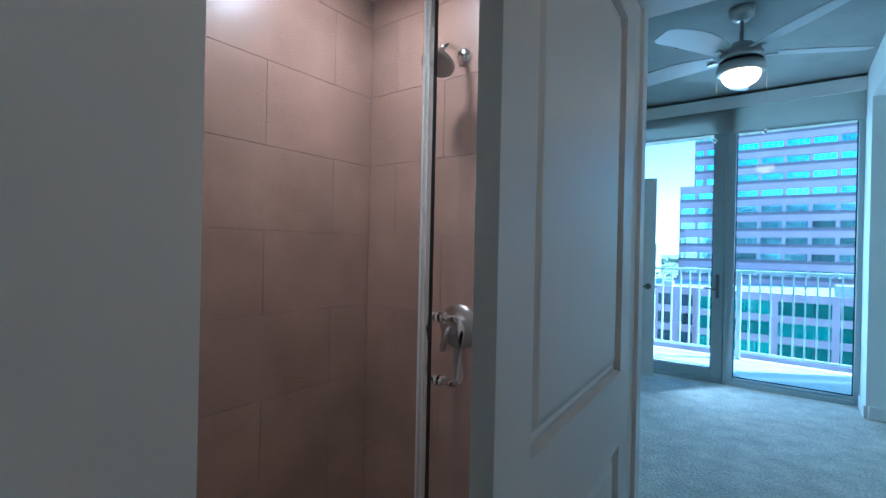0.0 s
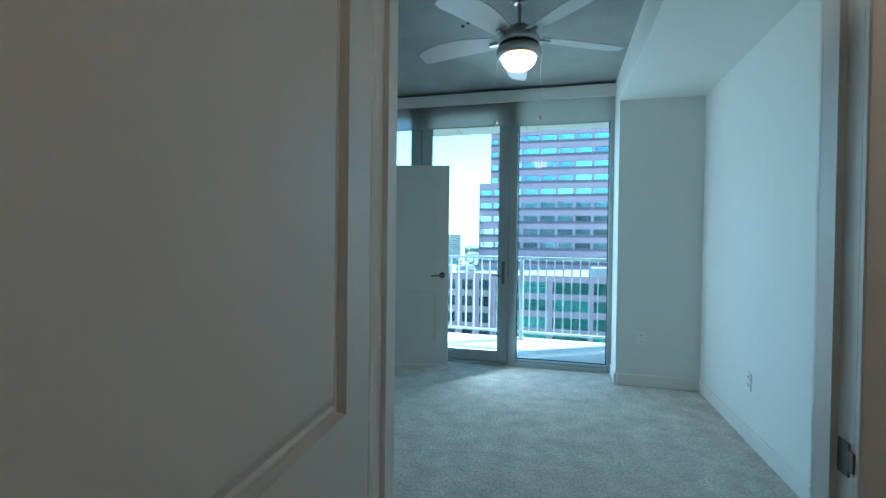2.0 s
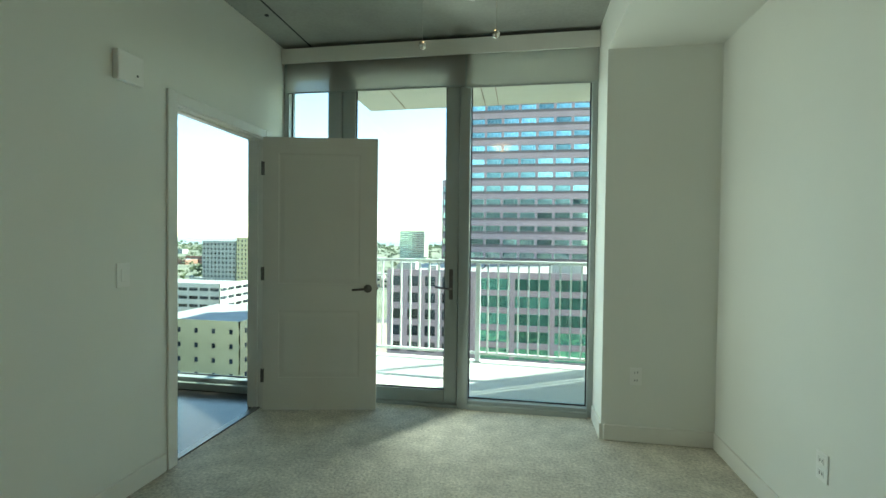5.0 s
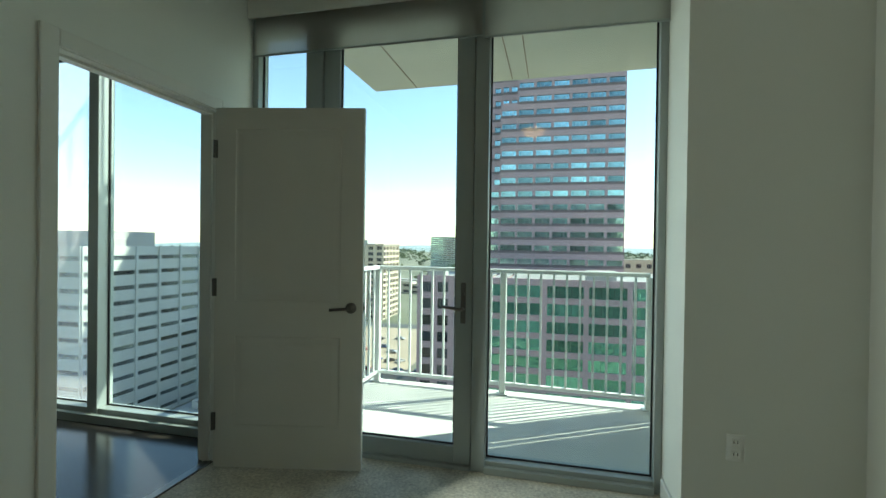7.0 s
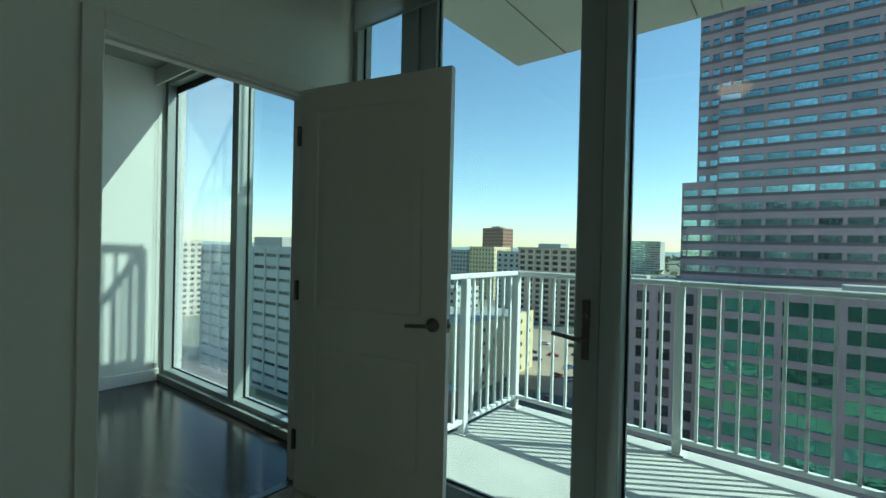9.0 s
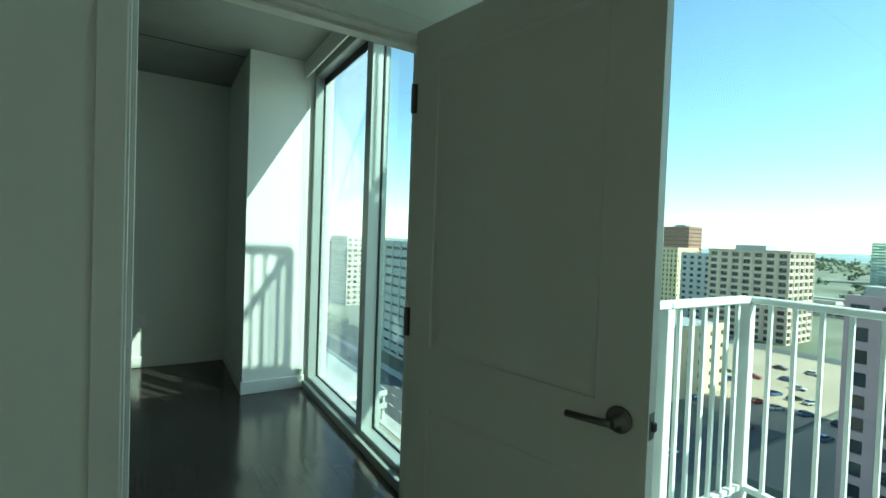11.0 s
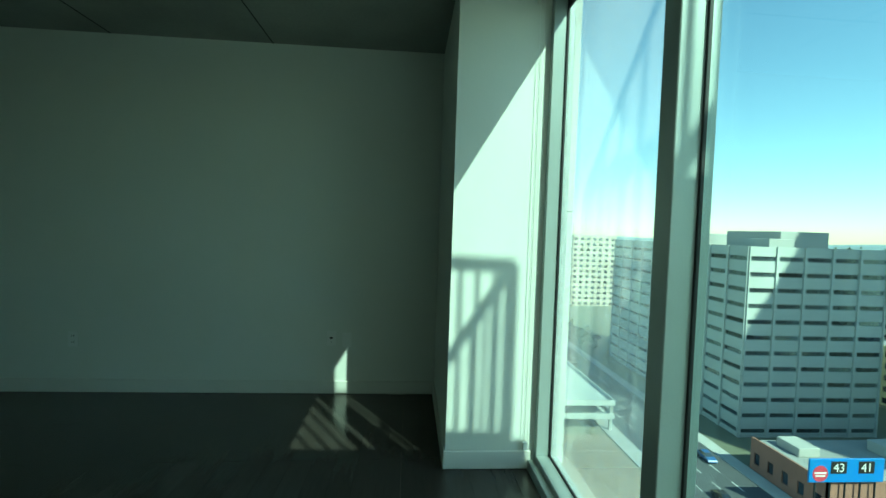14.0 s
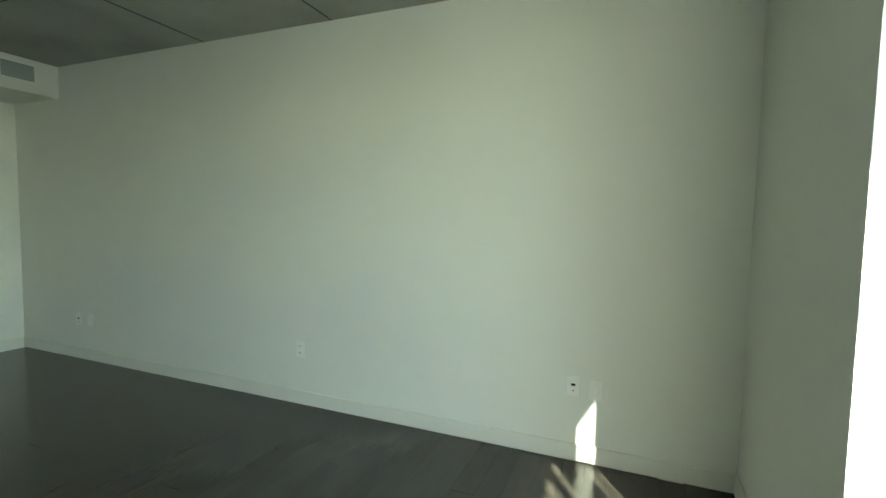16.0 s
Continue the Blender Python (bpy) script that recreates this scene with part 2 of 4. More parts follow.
def lathe(profile, seg=32, bm=None, m=None):
    """A turned body: rings of (radius, height) about the z axis."""
    bm = bm or bmesh.new()
    rings = []
    for r, z in profile:
        rings.append([bm.verts.new((r * math.cos(2 * math.pi * i / seg), r * math.sin(2 * math.pi * i / seg), z)) for i in range(seg)])
    for p, q in zip(rings, rings[1:]):
        for i in range(seg):
            bm.faces.new((p[i], p[(i + 1) % seg], q[(i + 1) % seg], q[i])).smooth = True
    bm.faces.new(reversed(rings[0]))
    bm.faces.new(rings[-1])
    if m:
        bmesh.ops.transform(bm, matrix=m, verts=[v for ring in rings for v in ring])
    return bm


def tube(points, r, seg=10, bm=None):
    bm = bm or bmesh.new()
    pts = [Vector(p) for p in points]
    rings = []
    for i, p in enumerate(pts):
        d = (pts[min(i + 1, len(pts) - 1)] - pts[max(i - 1, 0)]).normalized()
        q = d.to_track_quat("Z", "Y")
        rings.append([bm.verts.new(p + q @ Vector((r * math.cos(2 * math.pi * k / seg), r * math.sin(2 * math.pi * k / seg), 0))) for k in range(seg)])
    for p, q in zip(rings, rings[1:]):
        for i in range(seg):
            bm.faces.new((p[i], p[(i + 1) % seg], q[(i + 1) % seg], q[i])).smooth = True
    bm.faces.new(reversed(rings[0]))
    bm.faces.new(rings[-1])
    return bm


def wall(name, bm, mat=None):
    return tagged(part(name, bm, mat or WALL), kind="structure")


# ---- the rooms ----
CEIL = 2.84
XF, XC, YC = -3.72, -2.525, -0.519         # far wall and column of the dark-floored room
XR = 3.155                                 # bedroom's long wall
YE = -3.715                                # bedroom face of the entry wall
carpet = wall("floor_carpet", box(-0.03, XR, YE - 0.06, 0.0, -0.1, 0.0), CARPET)
wall("floor_bath", box(0.0, XR, -6.3, YE - 0.06, -0.1, -0.004), BATHF)
sub = wall("floor_living", box(XF, -0.03, -6.95, 0.12, -0.1, -0.012), GROUT)
wall("ceiling_bedroom", box(-0.12, XR + 0.1, YE - 0.05, 0.12, CEIL, CEIL + 0.13), CONC)
LCEIL = 2.798
cl = box(XF - 0.1, -0.12, -7.05, 0.12, LCEIL, CEIL + 0.13)
wall("ceiling_living", cl, CONC)
wall("ceiling_bath", box(0.0, XR + 0.1, -6.4, YE - 0.12, 2.38, 2.6), WALL)
# formwork joints and form-tie marks in the cast ceilings
jb = bmesh.new()
box(0.235, 0.247, YE, -0.02, CEIL - 0.003, CEIL + 0.01, bm=jb)
box(0.25, 2.46, -2.45, -2.44, CEIL - 0.003, CEIL + 0.01, bm=jb)
for q in range(1, 4):
    box(XF, -0.12, -0.66 - q * 1.22, -0.652 - q * 1.22, LCEIL - 0.003, LCEIL + 0.01, bm=jb)
box(-2.75, -2.742, -6.2, -0.49, LCEIL - 0.003, LCEIL + 0.01, bm=jb)
for x, y in ((0.17, -0.55), (0.12, -1.1), (1.3, -1.5), (1.36, -1.55), (1.25, -1.46), (1.42, -1.62), (-2.9, -1.4), (-1.8, -1.0)):
    bmesh.ops.create_cone(jb, cap_ends=True, segments=10, radius1=0.014, radius2=0.014, depth=0.012, matrix=Matrix.Translation((x, y, CEIL if x > 0 else LCEIL)))
wall("ceiling_joints", jb, GASKET)

wall("wall_east", box(XR, XR + 0.1, -6.4, 0.12, 0, CEIL))
wall("wall_column_bedroom", box(2.465, XR, -0.365, 0.12, 0, CEIL))
wall("wall_soffit_bedroom", box(2.465, XR, YE, -0.365, 2.55, CEIL))
w = box(-0.12, 0, -6.95, -1.205, 0, CEIL)
box(-0.12, 0, -1.205, -0.28, 2.055, CEIL, bm=w)
box(-0.12, 0, -0.28, 0.12, 0, CEIL, bm=w)
wall("wall_between_rooms", w)
w = box(0, 1.555, YE - 0.12, YE, 0, CEIL)
box(2.45, XR, YE - 0.12, YE, 0, CEIL, bm=w)
box(1.555, 2.45, YE - 0.12, YE, 2.05, CEIL, bm=w)
wall("wall_entry", w)
wall("wall_far_living", box(XF - 0.1, XF, -7.05, 0.12, -0.12, CEIL))
wall("wall_column_living", box(XF, XC, YC, 0.12, 0, CEIL))
wall("wall_back_living", box(XF, -0.12, -7.05, -6.95, -0.12, CEIL))
wall("wall_bath_south", box(0.0, XR, -6.4, -6.3, 0, 2.38))
wall("wall_bath_shower_end", box(0.0, 1.28, -6.3, -4.97, 0, 2.38))
wall("wall_facade_upper", box(-3.9, 3.4, 0.02, 0.14, CEIL + 0.13, 6.0), SLAB)

# baseboards: ends butt against casings and corners
H, T = 0.105, 0.014
for a in ((XR - T, XR, YE, -0.365 - T), (2.465 + T, XR, -0.365 - T, -0.365), (2.465 - T, 2.465, -0.365, -0.03), (0, T, YE, -1.275), (0, T, -0.21, -0.03),
          (0, 1.485, YE, YE + T), (2.52, XR, YE, YE + T)):
    wall("baseboard", box(*a, 0.001, H, 0.004), TRIM)
for a in ((XF, XF + T, -6.95, YC - T), (XF, XC, YC - T, YC), (XC, XC + T, YC - T, -0.02), (-0.12 - T, -0.12, -6.95, -1.275), (-0.12 - T, -0.12, -0.21, -0.02), (XF, -0.12, -6.95, -6.95 + T)):
    wall("baseboard", box(*a, 0.0, H, 0.004), TRIM)


def casing(name, along, lo, hi, top, face, out, label):
    """Flat door casing with a stepped edge on one side of a wall. along: 'x' or 'y'; face: the wall's plane; out: +1 or -1."""
    bm = bmesh.new()
    W, D = 0.068, 0.016
    for a0, a1, z0, z1 in ((lo - W, lo, 0, top + W), (hi, hi + W, 0, top + W), (lo, hi, top, top + W)):
        f0, f1 = sorted((face, face + out * D))
        if along == "x":
            box(a0, a1, f0, f1, z0 + 0.001, z1, 0.003, bm=bm)
        else:
            box(f0, f1, a0, a1, z0 + 0.001, z1, 0.003, bm=bm)
    return tagged(part(name, bm, TRIM), label, kind="structure")


casing("trim_door_living", "y", -1.195, -0.29, 2.045, 0.0, 1, "cream painted flat door casing")
casing("trim_door_living_back", "y", -1.195, -0.29, 2.045, -0.12, -1, "cream painted flat door casing")
casing("trim_door_entry", "x", 1.57, 2.435, 2.04, YE, 1, "cream painted flat door casing")
casing("trim_door_entry_back", "x", 1.57, 2.435, 2.04, YE - 0.12, -1, "cream painted flat door casing")
jm = box(-0.122, 0.002, -1.205, -1.19, 0, 2.055)
box(-0.122, 0.002, -0.295, -0.28, 0, 2.055, bm=jm)
box(-0.122, 0.002, -1.19, -0.295, 2.04, 2.055, bm=jm)
box(-0.09, -0.045, -1.19, -1.178, 0, 2.04, bm=jm)
box(-0.09, -0.045, -1.178, -0.295, 2.028, 2.04, bm=jm)
box(-0.09, -0.045, -0.307, -0.295, 0, 2.028, bm=jm)
wall("trim_jamb_living", jm, TRIM)
jm = box(1.555, 1.57, YE - 0.122, YE + 0.002, 0, 2.05)
box(2.435, 2.45, YE - 0.122, YE + 0.002, 0, 2.05, bm=jm)
box(1.57, 2.435, YE - 0.122, YE + 0.002, 2.035, 2.05, bm=jm)
box(2.423, 2.435, YE - 0.075, YE - 0.03, 0, 2.035, bm=jm)
box(1.57, 1.582, YE - 0.075, YE - 0.03, 0, 2.035, bm=jm)
wall("trim_jamb_entry", jm, TRIM)
sp = thing("strike_plate", "dark metal strike plate on the door jamb", "strike plate", pose(2.434, YE - 0.095, 0.90))
part("plate", box(-0.002, 0.001, -0.016, 0.016, -0.03, 0.03, 0.001), BRONZE, sp)
part("lip", box(-0.003, 0.001, -0.03, -0.016, -0.018, 0.018, 0.001), BRONZE, sp)
th = box(-0.075, -0.02, -1.19, -0.295, -0.01, 0.008, 0.004)
wall("trim_threshold", th, BRONZE)


def panel_face(bm, y, s, W, panels, H, deep):
    """One moulded face of a door at depth y, looking along s: stiles, rails and sunken bevelled panels."""
    xs = [0.0, 0.115, W - 0.128, W]
    zs = [0.0] + [z for p in panels for z in p] + [H]

    def quad(a, b, c, d):
        vs = [bm.verts.new(p) for p in (a, b, c, d)]
        bm.faces.new(vs if s < 0 else vs[::-1])

    for i in range(3):
        for j in range(len(zs) - 1):
            x0, x1, z0, z1 = xs[i], xs[i + 1], zs[j], zs[j + 1]
            if i == 1 and j % 2 == 1:
                steps = [(0.0, 0.0), (0.004, 0.012 * deep), (0.014, 0.0135 * deep), (0.042, 0.004 * deep), (0.048, 0.0035 * deep)]
                for (o0, d0), (o1, d1) in zip(steps, steps[1:]):
                    a = [(x0 + o0, z0 + o0), (x1 - o0, z0 + o0), (x1 - o0, z1 - o0), (x0 + o0, z1 - o0)]
                    b = [(x0 + o1, z0 + o1), (x1 - o1, z0 + o1), (x1 - o1, z1 - o1), (x0 + o1, z1 - o1)]
                    for q in range(4):
                        r = (q + 1) % 4
                        quad((a[q][0], y - s * d0, a[q][1]), (a[r][0], y - s * d0, a[r][1]), (b[r][0], y - s * d1, b[r][1]), (b[q][0], y - s * d1, b[q][1]))
                o, d = steps[-1]
                quad((x0 + o, y - s * d, z0 + o), (x1 - o, y - s * d, z0 + o), (x1 - o, y - s * d, z1 - o), (x0 + o, y - s * d, z1 - o))
            else:
                quad((x0, y, z0), (x1, y, z0), (x1, y, z1), (x0, y, z1))


def door(name, m, W, H, label, handle_mat, hinge_x, hz, deep):
    """A two-panel door leaf: hinge at the origin, running along +x, thickness along +y."""
    d = thing(name, label, "door", m, kind="structure")
    T = 0.036
    bm = bmesh.new()
    pans = [(0.24, 0.745), (0.945, H - 0.12)]
    panel_face(bm, 0.0, -1, W, pans, H, deep)
    panel_face(bm, T, 1, W, pans, H, deep)
    for p in (((0, 0, 0), (0, T, 0), (0, T, H), (0, 0, H)), ((W, 0, 0), (W, 0, H), (W, T, H), (W, T, 0)), ((0, 0, H), (0, T, H), (W, T, H), (W, 0, H)), ((0, 0, 0), (W, 0, 0), (W, T, 0), (0, T, 0))):
        bm.faces.new([bm.verts.new(v) for v in p])
    part("leaf", bm, DOORP, d)
    for s, y in ((-1, 0.0), (1, T)):
        h = part("door_handle", lathe([(0.031, 0), (0.031, 0.006), (0.026, 0.010), (0.012, 0.013), (0.011, 0.045)], 24, m=pose(W - 0.065, y, hz, 90 * (1 if s < 0 else -1), 0, 0)), handle_mat, d, "lever handle on a round rose")
        part("lever", tube([(W - 0.065, y + s * 0.045, hz), (W - 0.085, y + s * 0.050, hz), (W - 0.13, y + s * 0.05, hz - 0.003), (W - 0.175, y + s * 0.047, hz - 0.007)], 0.0085, 10), handle_mat, h)
    part("latch_plate", box(W - 0.0005, W + 0.0015, 0.006, T - 0.006, hz - 0.03, hz + 0.03, 0.0005), handle_mat, d)
    part("latch_bolt", box(W, W + 0.011, 0.012, T - 0.012, hz - 0.01, hz + 0.01, 0.002), handle_mat, d)
    for z in (0.26, 1.02, 1.80):
        hg = part("hinge", rod((hinge_x, -0.006, z - 0.05), (hinge_x, -0.006, z + 0.05), 0.0075, seg=12), handle_mat, d)
        part("hinge_leaf", box(0.0, 0.012, -0.002, 0.001, z - 0.05, z + 0.05), handle_mat, hg)
    return d


ang = math.degrees(math.atan2(0.168, 0.833))
door("door_living", pose(0.036, -0.366, 0.014, 0, 0, ang), 0.845, 2.033, "cream two-panel door standing wide open against the window", BRONZE, -0.004, 0.915, 0.3)
# the entry leaf stands open into the bathroom, its far side to the shower
door("door_entry", pose(1.583, -3.89, 0.012, 0, 0, -86.0) @ Matrix.Translation((0, -0.036, 0)), 0.875, 2.02, "off-white two-panel door swung open into the bathroom", STEEL, -0.004, 0.80, 1.6)

# ---- bedroom window wall with balcony door ----
win = thing("window_1", "grey aluminium window wall with a glazed balcony door", "window", pose(0, 0, 0), kind="structure")


def bar(parent, name, x0, x1, z0, z1, y0=0.0, y1=0.11, mat=None, bev=0.003):
    return part(name, box(x0, x1, y0, y1, z0, z1, bev), mat or ALU, parent)


bar(win, "frame", 0.001, 0.042, 0, 2.72)
bar(win, "frame", 2.425, 2.464, 0, 2.72)
bar(win, "frame", 1.455, 1.535, 0, 2.72, -0.012, 0.11)
bar(win, "frame", 0.385, 0.50, 0, 2.72, -0.008, 0.11)
bar(win, "frame", 0.042, 0.385, 0.0, 0.07)
bar(win, "frame", 0.042, 0.385, 2.615, 2.72)
bar(win, "frame", 1.535, 2.425, 0.0, 0.065)
bar(win, "sill", 1.535, 2.425, 0.0, 0.04, -0.03, 0.0)
bar(win, "sill", 0.503, 1.452, 0.0, 0.022, -0.02, 0.09)
bar(win, "frame", 0.001, 2.464, 2.721, CEIL - 0.001)
leaf = bar(win, "door_leaf", 0.505, 0.61, 0.025, 2.715, 0.006, 0.062)
for a in ((1.35, 1.45, 0.025, 2.715), (0.611, 1.349, 0.025, 0.125), (0.611, 1.349, 2.6, 2.715)):
    bar(leaf, "leaf_rail", *a, 0.006, 0.062)
for x0, x1, z0, z1, y in ((0.042, 0.385, 0.07, 2.615, 0.06), (0.61, 1.35, 0.125, 2.6, 0.035), (1.535, 2.425, 0.065, 2.721, 0.06)):
    p = part("pane", box(x0, x1, y, y + 0.006, z0, z1), PANE, win)
    g = bmesh.new()
    for a in ((x0, x0 + 0.009, z0, z1), (x1 - 0.009, x1, z0, z1), (x0 + 0.009, x1 - 0.009, z0, z0 + 0.009)):
        box(a[0], a[1], y - 0.008, y - 0.001, a[2], a[3], bm=g)
    part("gasket", g, GASKET, win)
hp = part("handle_plate", box(1.383, 1.413, -0.006, 0.006, 0.84, 1.075, 0.004, seg=2), BRONZE, leaf, "dark metal balcony door handle")
part("lever", tube([(1.398, -0.006, 0.925), (1.398, -0.05, 0.925), (1.385, -0.058, 0.926), (1.34, -0.06, 0.934), (1.285, -0.058, 0.94)], 0.009), BRONZE, hp)
part("thumb_turn", box(1.388, 1.408, -0.022, -0.006, 1.0, 1.022, 0.004), BRONZE, hp)

vb = thing("roller_blind", "grey roller blinds drawn up under a pale valance", "blind", pose(0, 0, 0))
part("valance", box(0.015, 2.462, -0.075, -0.062, 2.69, 2.808, 0.002), TRIM, vb, "pale painted valance board")
for x0, x1, z in ((0.045, 1.492, 2.475), (1.508, 2.46, 2.462)):
    f = part("fabric", box(x0, x1, -0.036, -0.034, z, 2.76), BLIND, vb)
    part("hem_bar", box(x0, x1, -0.041, -0.030, z - 0.014, z, 0.003), ALU, f)
    part("roll", rod((x0, -0.036, 2.765), (x1, -0.036, 2.765), 0.026), BLIND, vb)

# ---- window of the dark-floored room ----
w2 = thing("window_2", "grey aluminium floor-to-ceiling window with one mullion", "window", pose(0, 0, 0), kind="structure")
bar(w2, "frame", XC + 0.001, XC + 0.05, 0, 2.84, 0.0, 0.12)
bar(w2, "frame", -0.165, -0.121, 0, 2.84, 0.0, 0.12)
bar(w2, "mullion", -1.325, -1.235, 0, 2.67, -0.005, 0.12)
bar(w2, "frame", XC + 0.051, -1.326, 0, 0.095, 0.0, 0.12)
bar(w2, "frame", -1.234, -0.166, 0, 0.095, 0.0, 0.12)
bar(w2, "sill", XC + 0.02, -0.14, 0, 0.06, -0.04, -0.001)
bar(w2, "frame", XC + 0.051, -0.166, 2.67, 2.838, 0.0, 0.12)
for x0, x1 in ((XC + 0.05, -1.325), (-1.235, -0.165)):
    p = part("pane", box(x0, x1, 0.085, 0.091, 0.095, 2.67), DUSTY if x0 < -2 else PANE, w2)
    g = bmesh.new()
    for a in ((x0, x0 + 0.011, 0.095, 2.67), (x1 - 0.011, x1, 0.095, 2.67), (x0 + 0.011, x1 - 0.011, 0.095, 0.104), (x0 + 0.011, x1 - 0.011, 2.61, 2.67)):
        box(a[0], a[1], 0.074, 0.084, a[2], a[3], bm=g)
    part("gasket", g, GASKET, w2)
vb2 = thing("roller_blind", "rolled-up grey blind behind a pale valance above the window", "blind", pose(0, 0, 0))
part("valance", box(XC + 0.002, -0.135, -0.085, -0.070, 2.65, 2.794, 0.002), TRIM, vb2, "pale painted valance board")
part("roll", rod((XC + 0.03, -0.036, 2.745), (-0.15, -0.036, 2.745), 0.03), BLIND, vb2)
ch = part("bead_chain", rod((XC + 0.02, -0.085 + 0.04, 0.16), (XC + 0.02, -0.085 + 0.04, 2.75), 0.0018, seg=6), PLASTIC, vb2)
part("bead_chain", rod((XC + 0.02, -0.085 + 0.015, 0.16), (XC + 0.02, -0.085 + 0.015, 2.75), 0.0018, seg=6), PLASTIC, vb2)
part("chain_clip", box(XC + 0.012, XC + 0.03, -0.075, -0.04, 0.12, 0.165, 0.004), PLASTIC, vb2)

pil = bmesh.new()
for k in range(4):
    box(XC - 0.35, XC + 0.03, 0.125, 0.165, -1.2 + k * 1.35, 0.142 + k * 1.35, 0.004, bm=pil)
box(XC - 0.34, XC + 0.02, 0.125, 0.158, -1.2, 6.0, bm=pil)
wall("wall_pilaster", pil, SLAB)

# ---- balconies: the one outside and the one of the storey above, whose rail shades the window ----
P0, P1, P2 = Vector((0.275, 1.53, 0)), Vector((1.478, 1.458, 0)), Vector((2.66, 1.385, 0))
SL, ST = Vector((0.245, 0.15, 0)), Vector((2.66, 0.15, 0))


def slab(name, z, t):
    bm = bmesh.new()
    pts = [(0.185, 0.121), (2.80, 0.121), (2.80, 1.50), (0.2, 1.60)]
    lo, hi = [bm.verts.new((x, y, z - t)) for x, y in pts], [bm.verts.new((x, y, z)) for x, y in pts]
    bm.faces.new(hi), bm.faces.new(lo[::-1])
    for i in range(4):
        bm.faces.new((lo[i], lo[(i + 1) % 4], hi[(i + 1) % 4], hi[i]))
    return wall(name, bm, SLAB if z < 1 else SOFF)


slab("floor_balcony", -0.015, 0.21)
slab("ceiling_balcony", 2.97, 0.20)
jb = box(0.62, 0.628, 0.13, 1.56, 2.766, 2.775)
box(1.52, 1.527, 0.13, 1.5, 2.766, 2.775, bm=jb)
box(1.66, 1.667, 0.13, 1.5, 2.766, 2.775, bm=jb)
wall("ceiling_balcony_joints", jb, GROUT)


def railing(z0, label):
    r = thing("balcony_railing", label, "railing", pose(0, 0, z0))

    def run(a, b, n):
        d = (b - a)
        L, m = d.length, Matrix.Translation(a) @ Matrix.Rotation(math.atan2(d.y, d.x), 4, "Z")
        part("top_rail", box(0.0, L, -0.03, 0.03, 1.065, 1.10, 0.006, m=m), RAILP, r)
        part("bottom_rail", box(0.026, L - 0.026, -0.017, 0.017, 0.075, 0.105, 0.003, m=m), RAILP, r)
        first = None
        for i in range(1, n):
            q = m @ Matrix.Translation((L * i / n, 0, 0))
            if first is None:
                first = part("baluster", box(-0.009, 0.009, -0.009, 0.009, 0.105, 1.065), RAILP, r)
                first.matrix_basis = q
            else:
                again(first, q)

    mid = Vector((0.257, 0.83, 0))
    run(SL, mid, 6), run(mid, P0, 7), run(P0, P1, 11), run(P1, P2, 11)
    for p in (SL, mid, P0, P1, P2):
        po = part("post", box(p.x - 0.026, p.x + 0.026, p.y - 0.026, p.y + 0.026, 0.0, 1.064, 0.003), RAILP, r)
        part("base_plate", box(p.x - 0.045, p.x + 0.045, p.y - 0.045, p.y + 0.045, -0.0005, 0.008), RAILP, po)
    return r


scr = thing("privacy_screen", "solid pale screen closing the balcony's end", "screen", pose(2.73, 0, -0.015))
for y0, y1 in ((0.122, 1.075), (1.11, 1.15), (1.185, 1.42)):
    part("panel", box(-0.02, 0.03, y0, y1, 0.0, 2.784, 0.003), SOFF, scr)
railing(-0.014, "white painted metal railing along the concrete balcony edge")
railing(2.971, "white painted metal railing of the balcony above")

# the rest of the facade that the rooms lie behind, mirrored in the offices opposite
SH = 3.05
fa, fg = bmesh.new(), bmesh.new()
for k in range(-13, 9):
    z = k * SH - 0.2
    for x0, x1 in ((-34.0, -3.95), (-3.94, 3.44), (3.45, 38.0)):
        if k in (0, 1) and x0 == -3.94:
            continue
        box(x0, x1, -0.35, 0.118, z, z + 0.3, bm=fa)
        box(x0, x1, -0.3, 0.04, z + 0.3, z + SH, bm=fg)
        n = max(2, round((x1 - x0) / 3.7))
        for i in range(n):
            xa = x0 + (x1 - x0) * i / n
            box(xa, xa + 0.4, 0.0, 0.11, z + 0.3, z + SH, bm=fa)
wall("wall_facade_bands", fa, SLAB)
wall("wall_facade_glass", fg, DGLASS)

# ---- bedroom things ----
FX, FY = 1.69, -1.835
fan = thing("ceiling_fan", "brushed steel ceiling fan with five pale blades and a lit bowl", "ceiling fan", pose(FX, FY, 0))
part("canopy", lathe([(0.012, 2.755), (0.04, 2.76), (0.066, 2.79), (0.072, 2.83), (0.072, CEIL)], 28), STEEL, fan)
part("downrod", rod((0, 0, 2.60), (0, 0, 2.76), 0.0125), STEEL, fan)
part("motor", lathe([(0.02, 2.63), (0.06, 2.615), (0.10, 2.58), (0.125, 2.54), (0.13, 2.52), (0.12, 2.505)][::-1], 36), STEEL, fan, "brushed steel motor housing")
part("band", lathe([(0.11, 2.485), (0.122, 2.487), (0.122, 2.502), (0.11, 2.504)], 36), GASKET, fan)
kit = part("light_kit", lathe([(0.112, 2.425), (0.132, 2.43), (0.138, 2.455), (0.132, 2.482), (0.10, 2.484)], 36), STEEL, fan)
bowl = [(0.002, 2.345), (0.03, 2.347), (0.06, 2.355), (0.085, 2.37), (0.103, 2.395), (0.109, 2.424)]
part("bowl", lathe(bowl, 36), BOWL, kit, "glowing frosted glass bowl")
blades = None
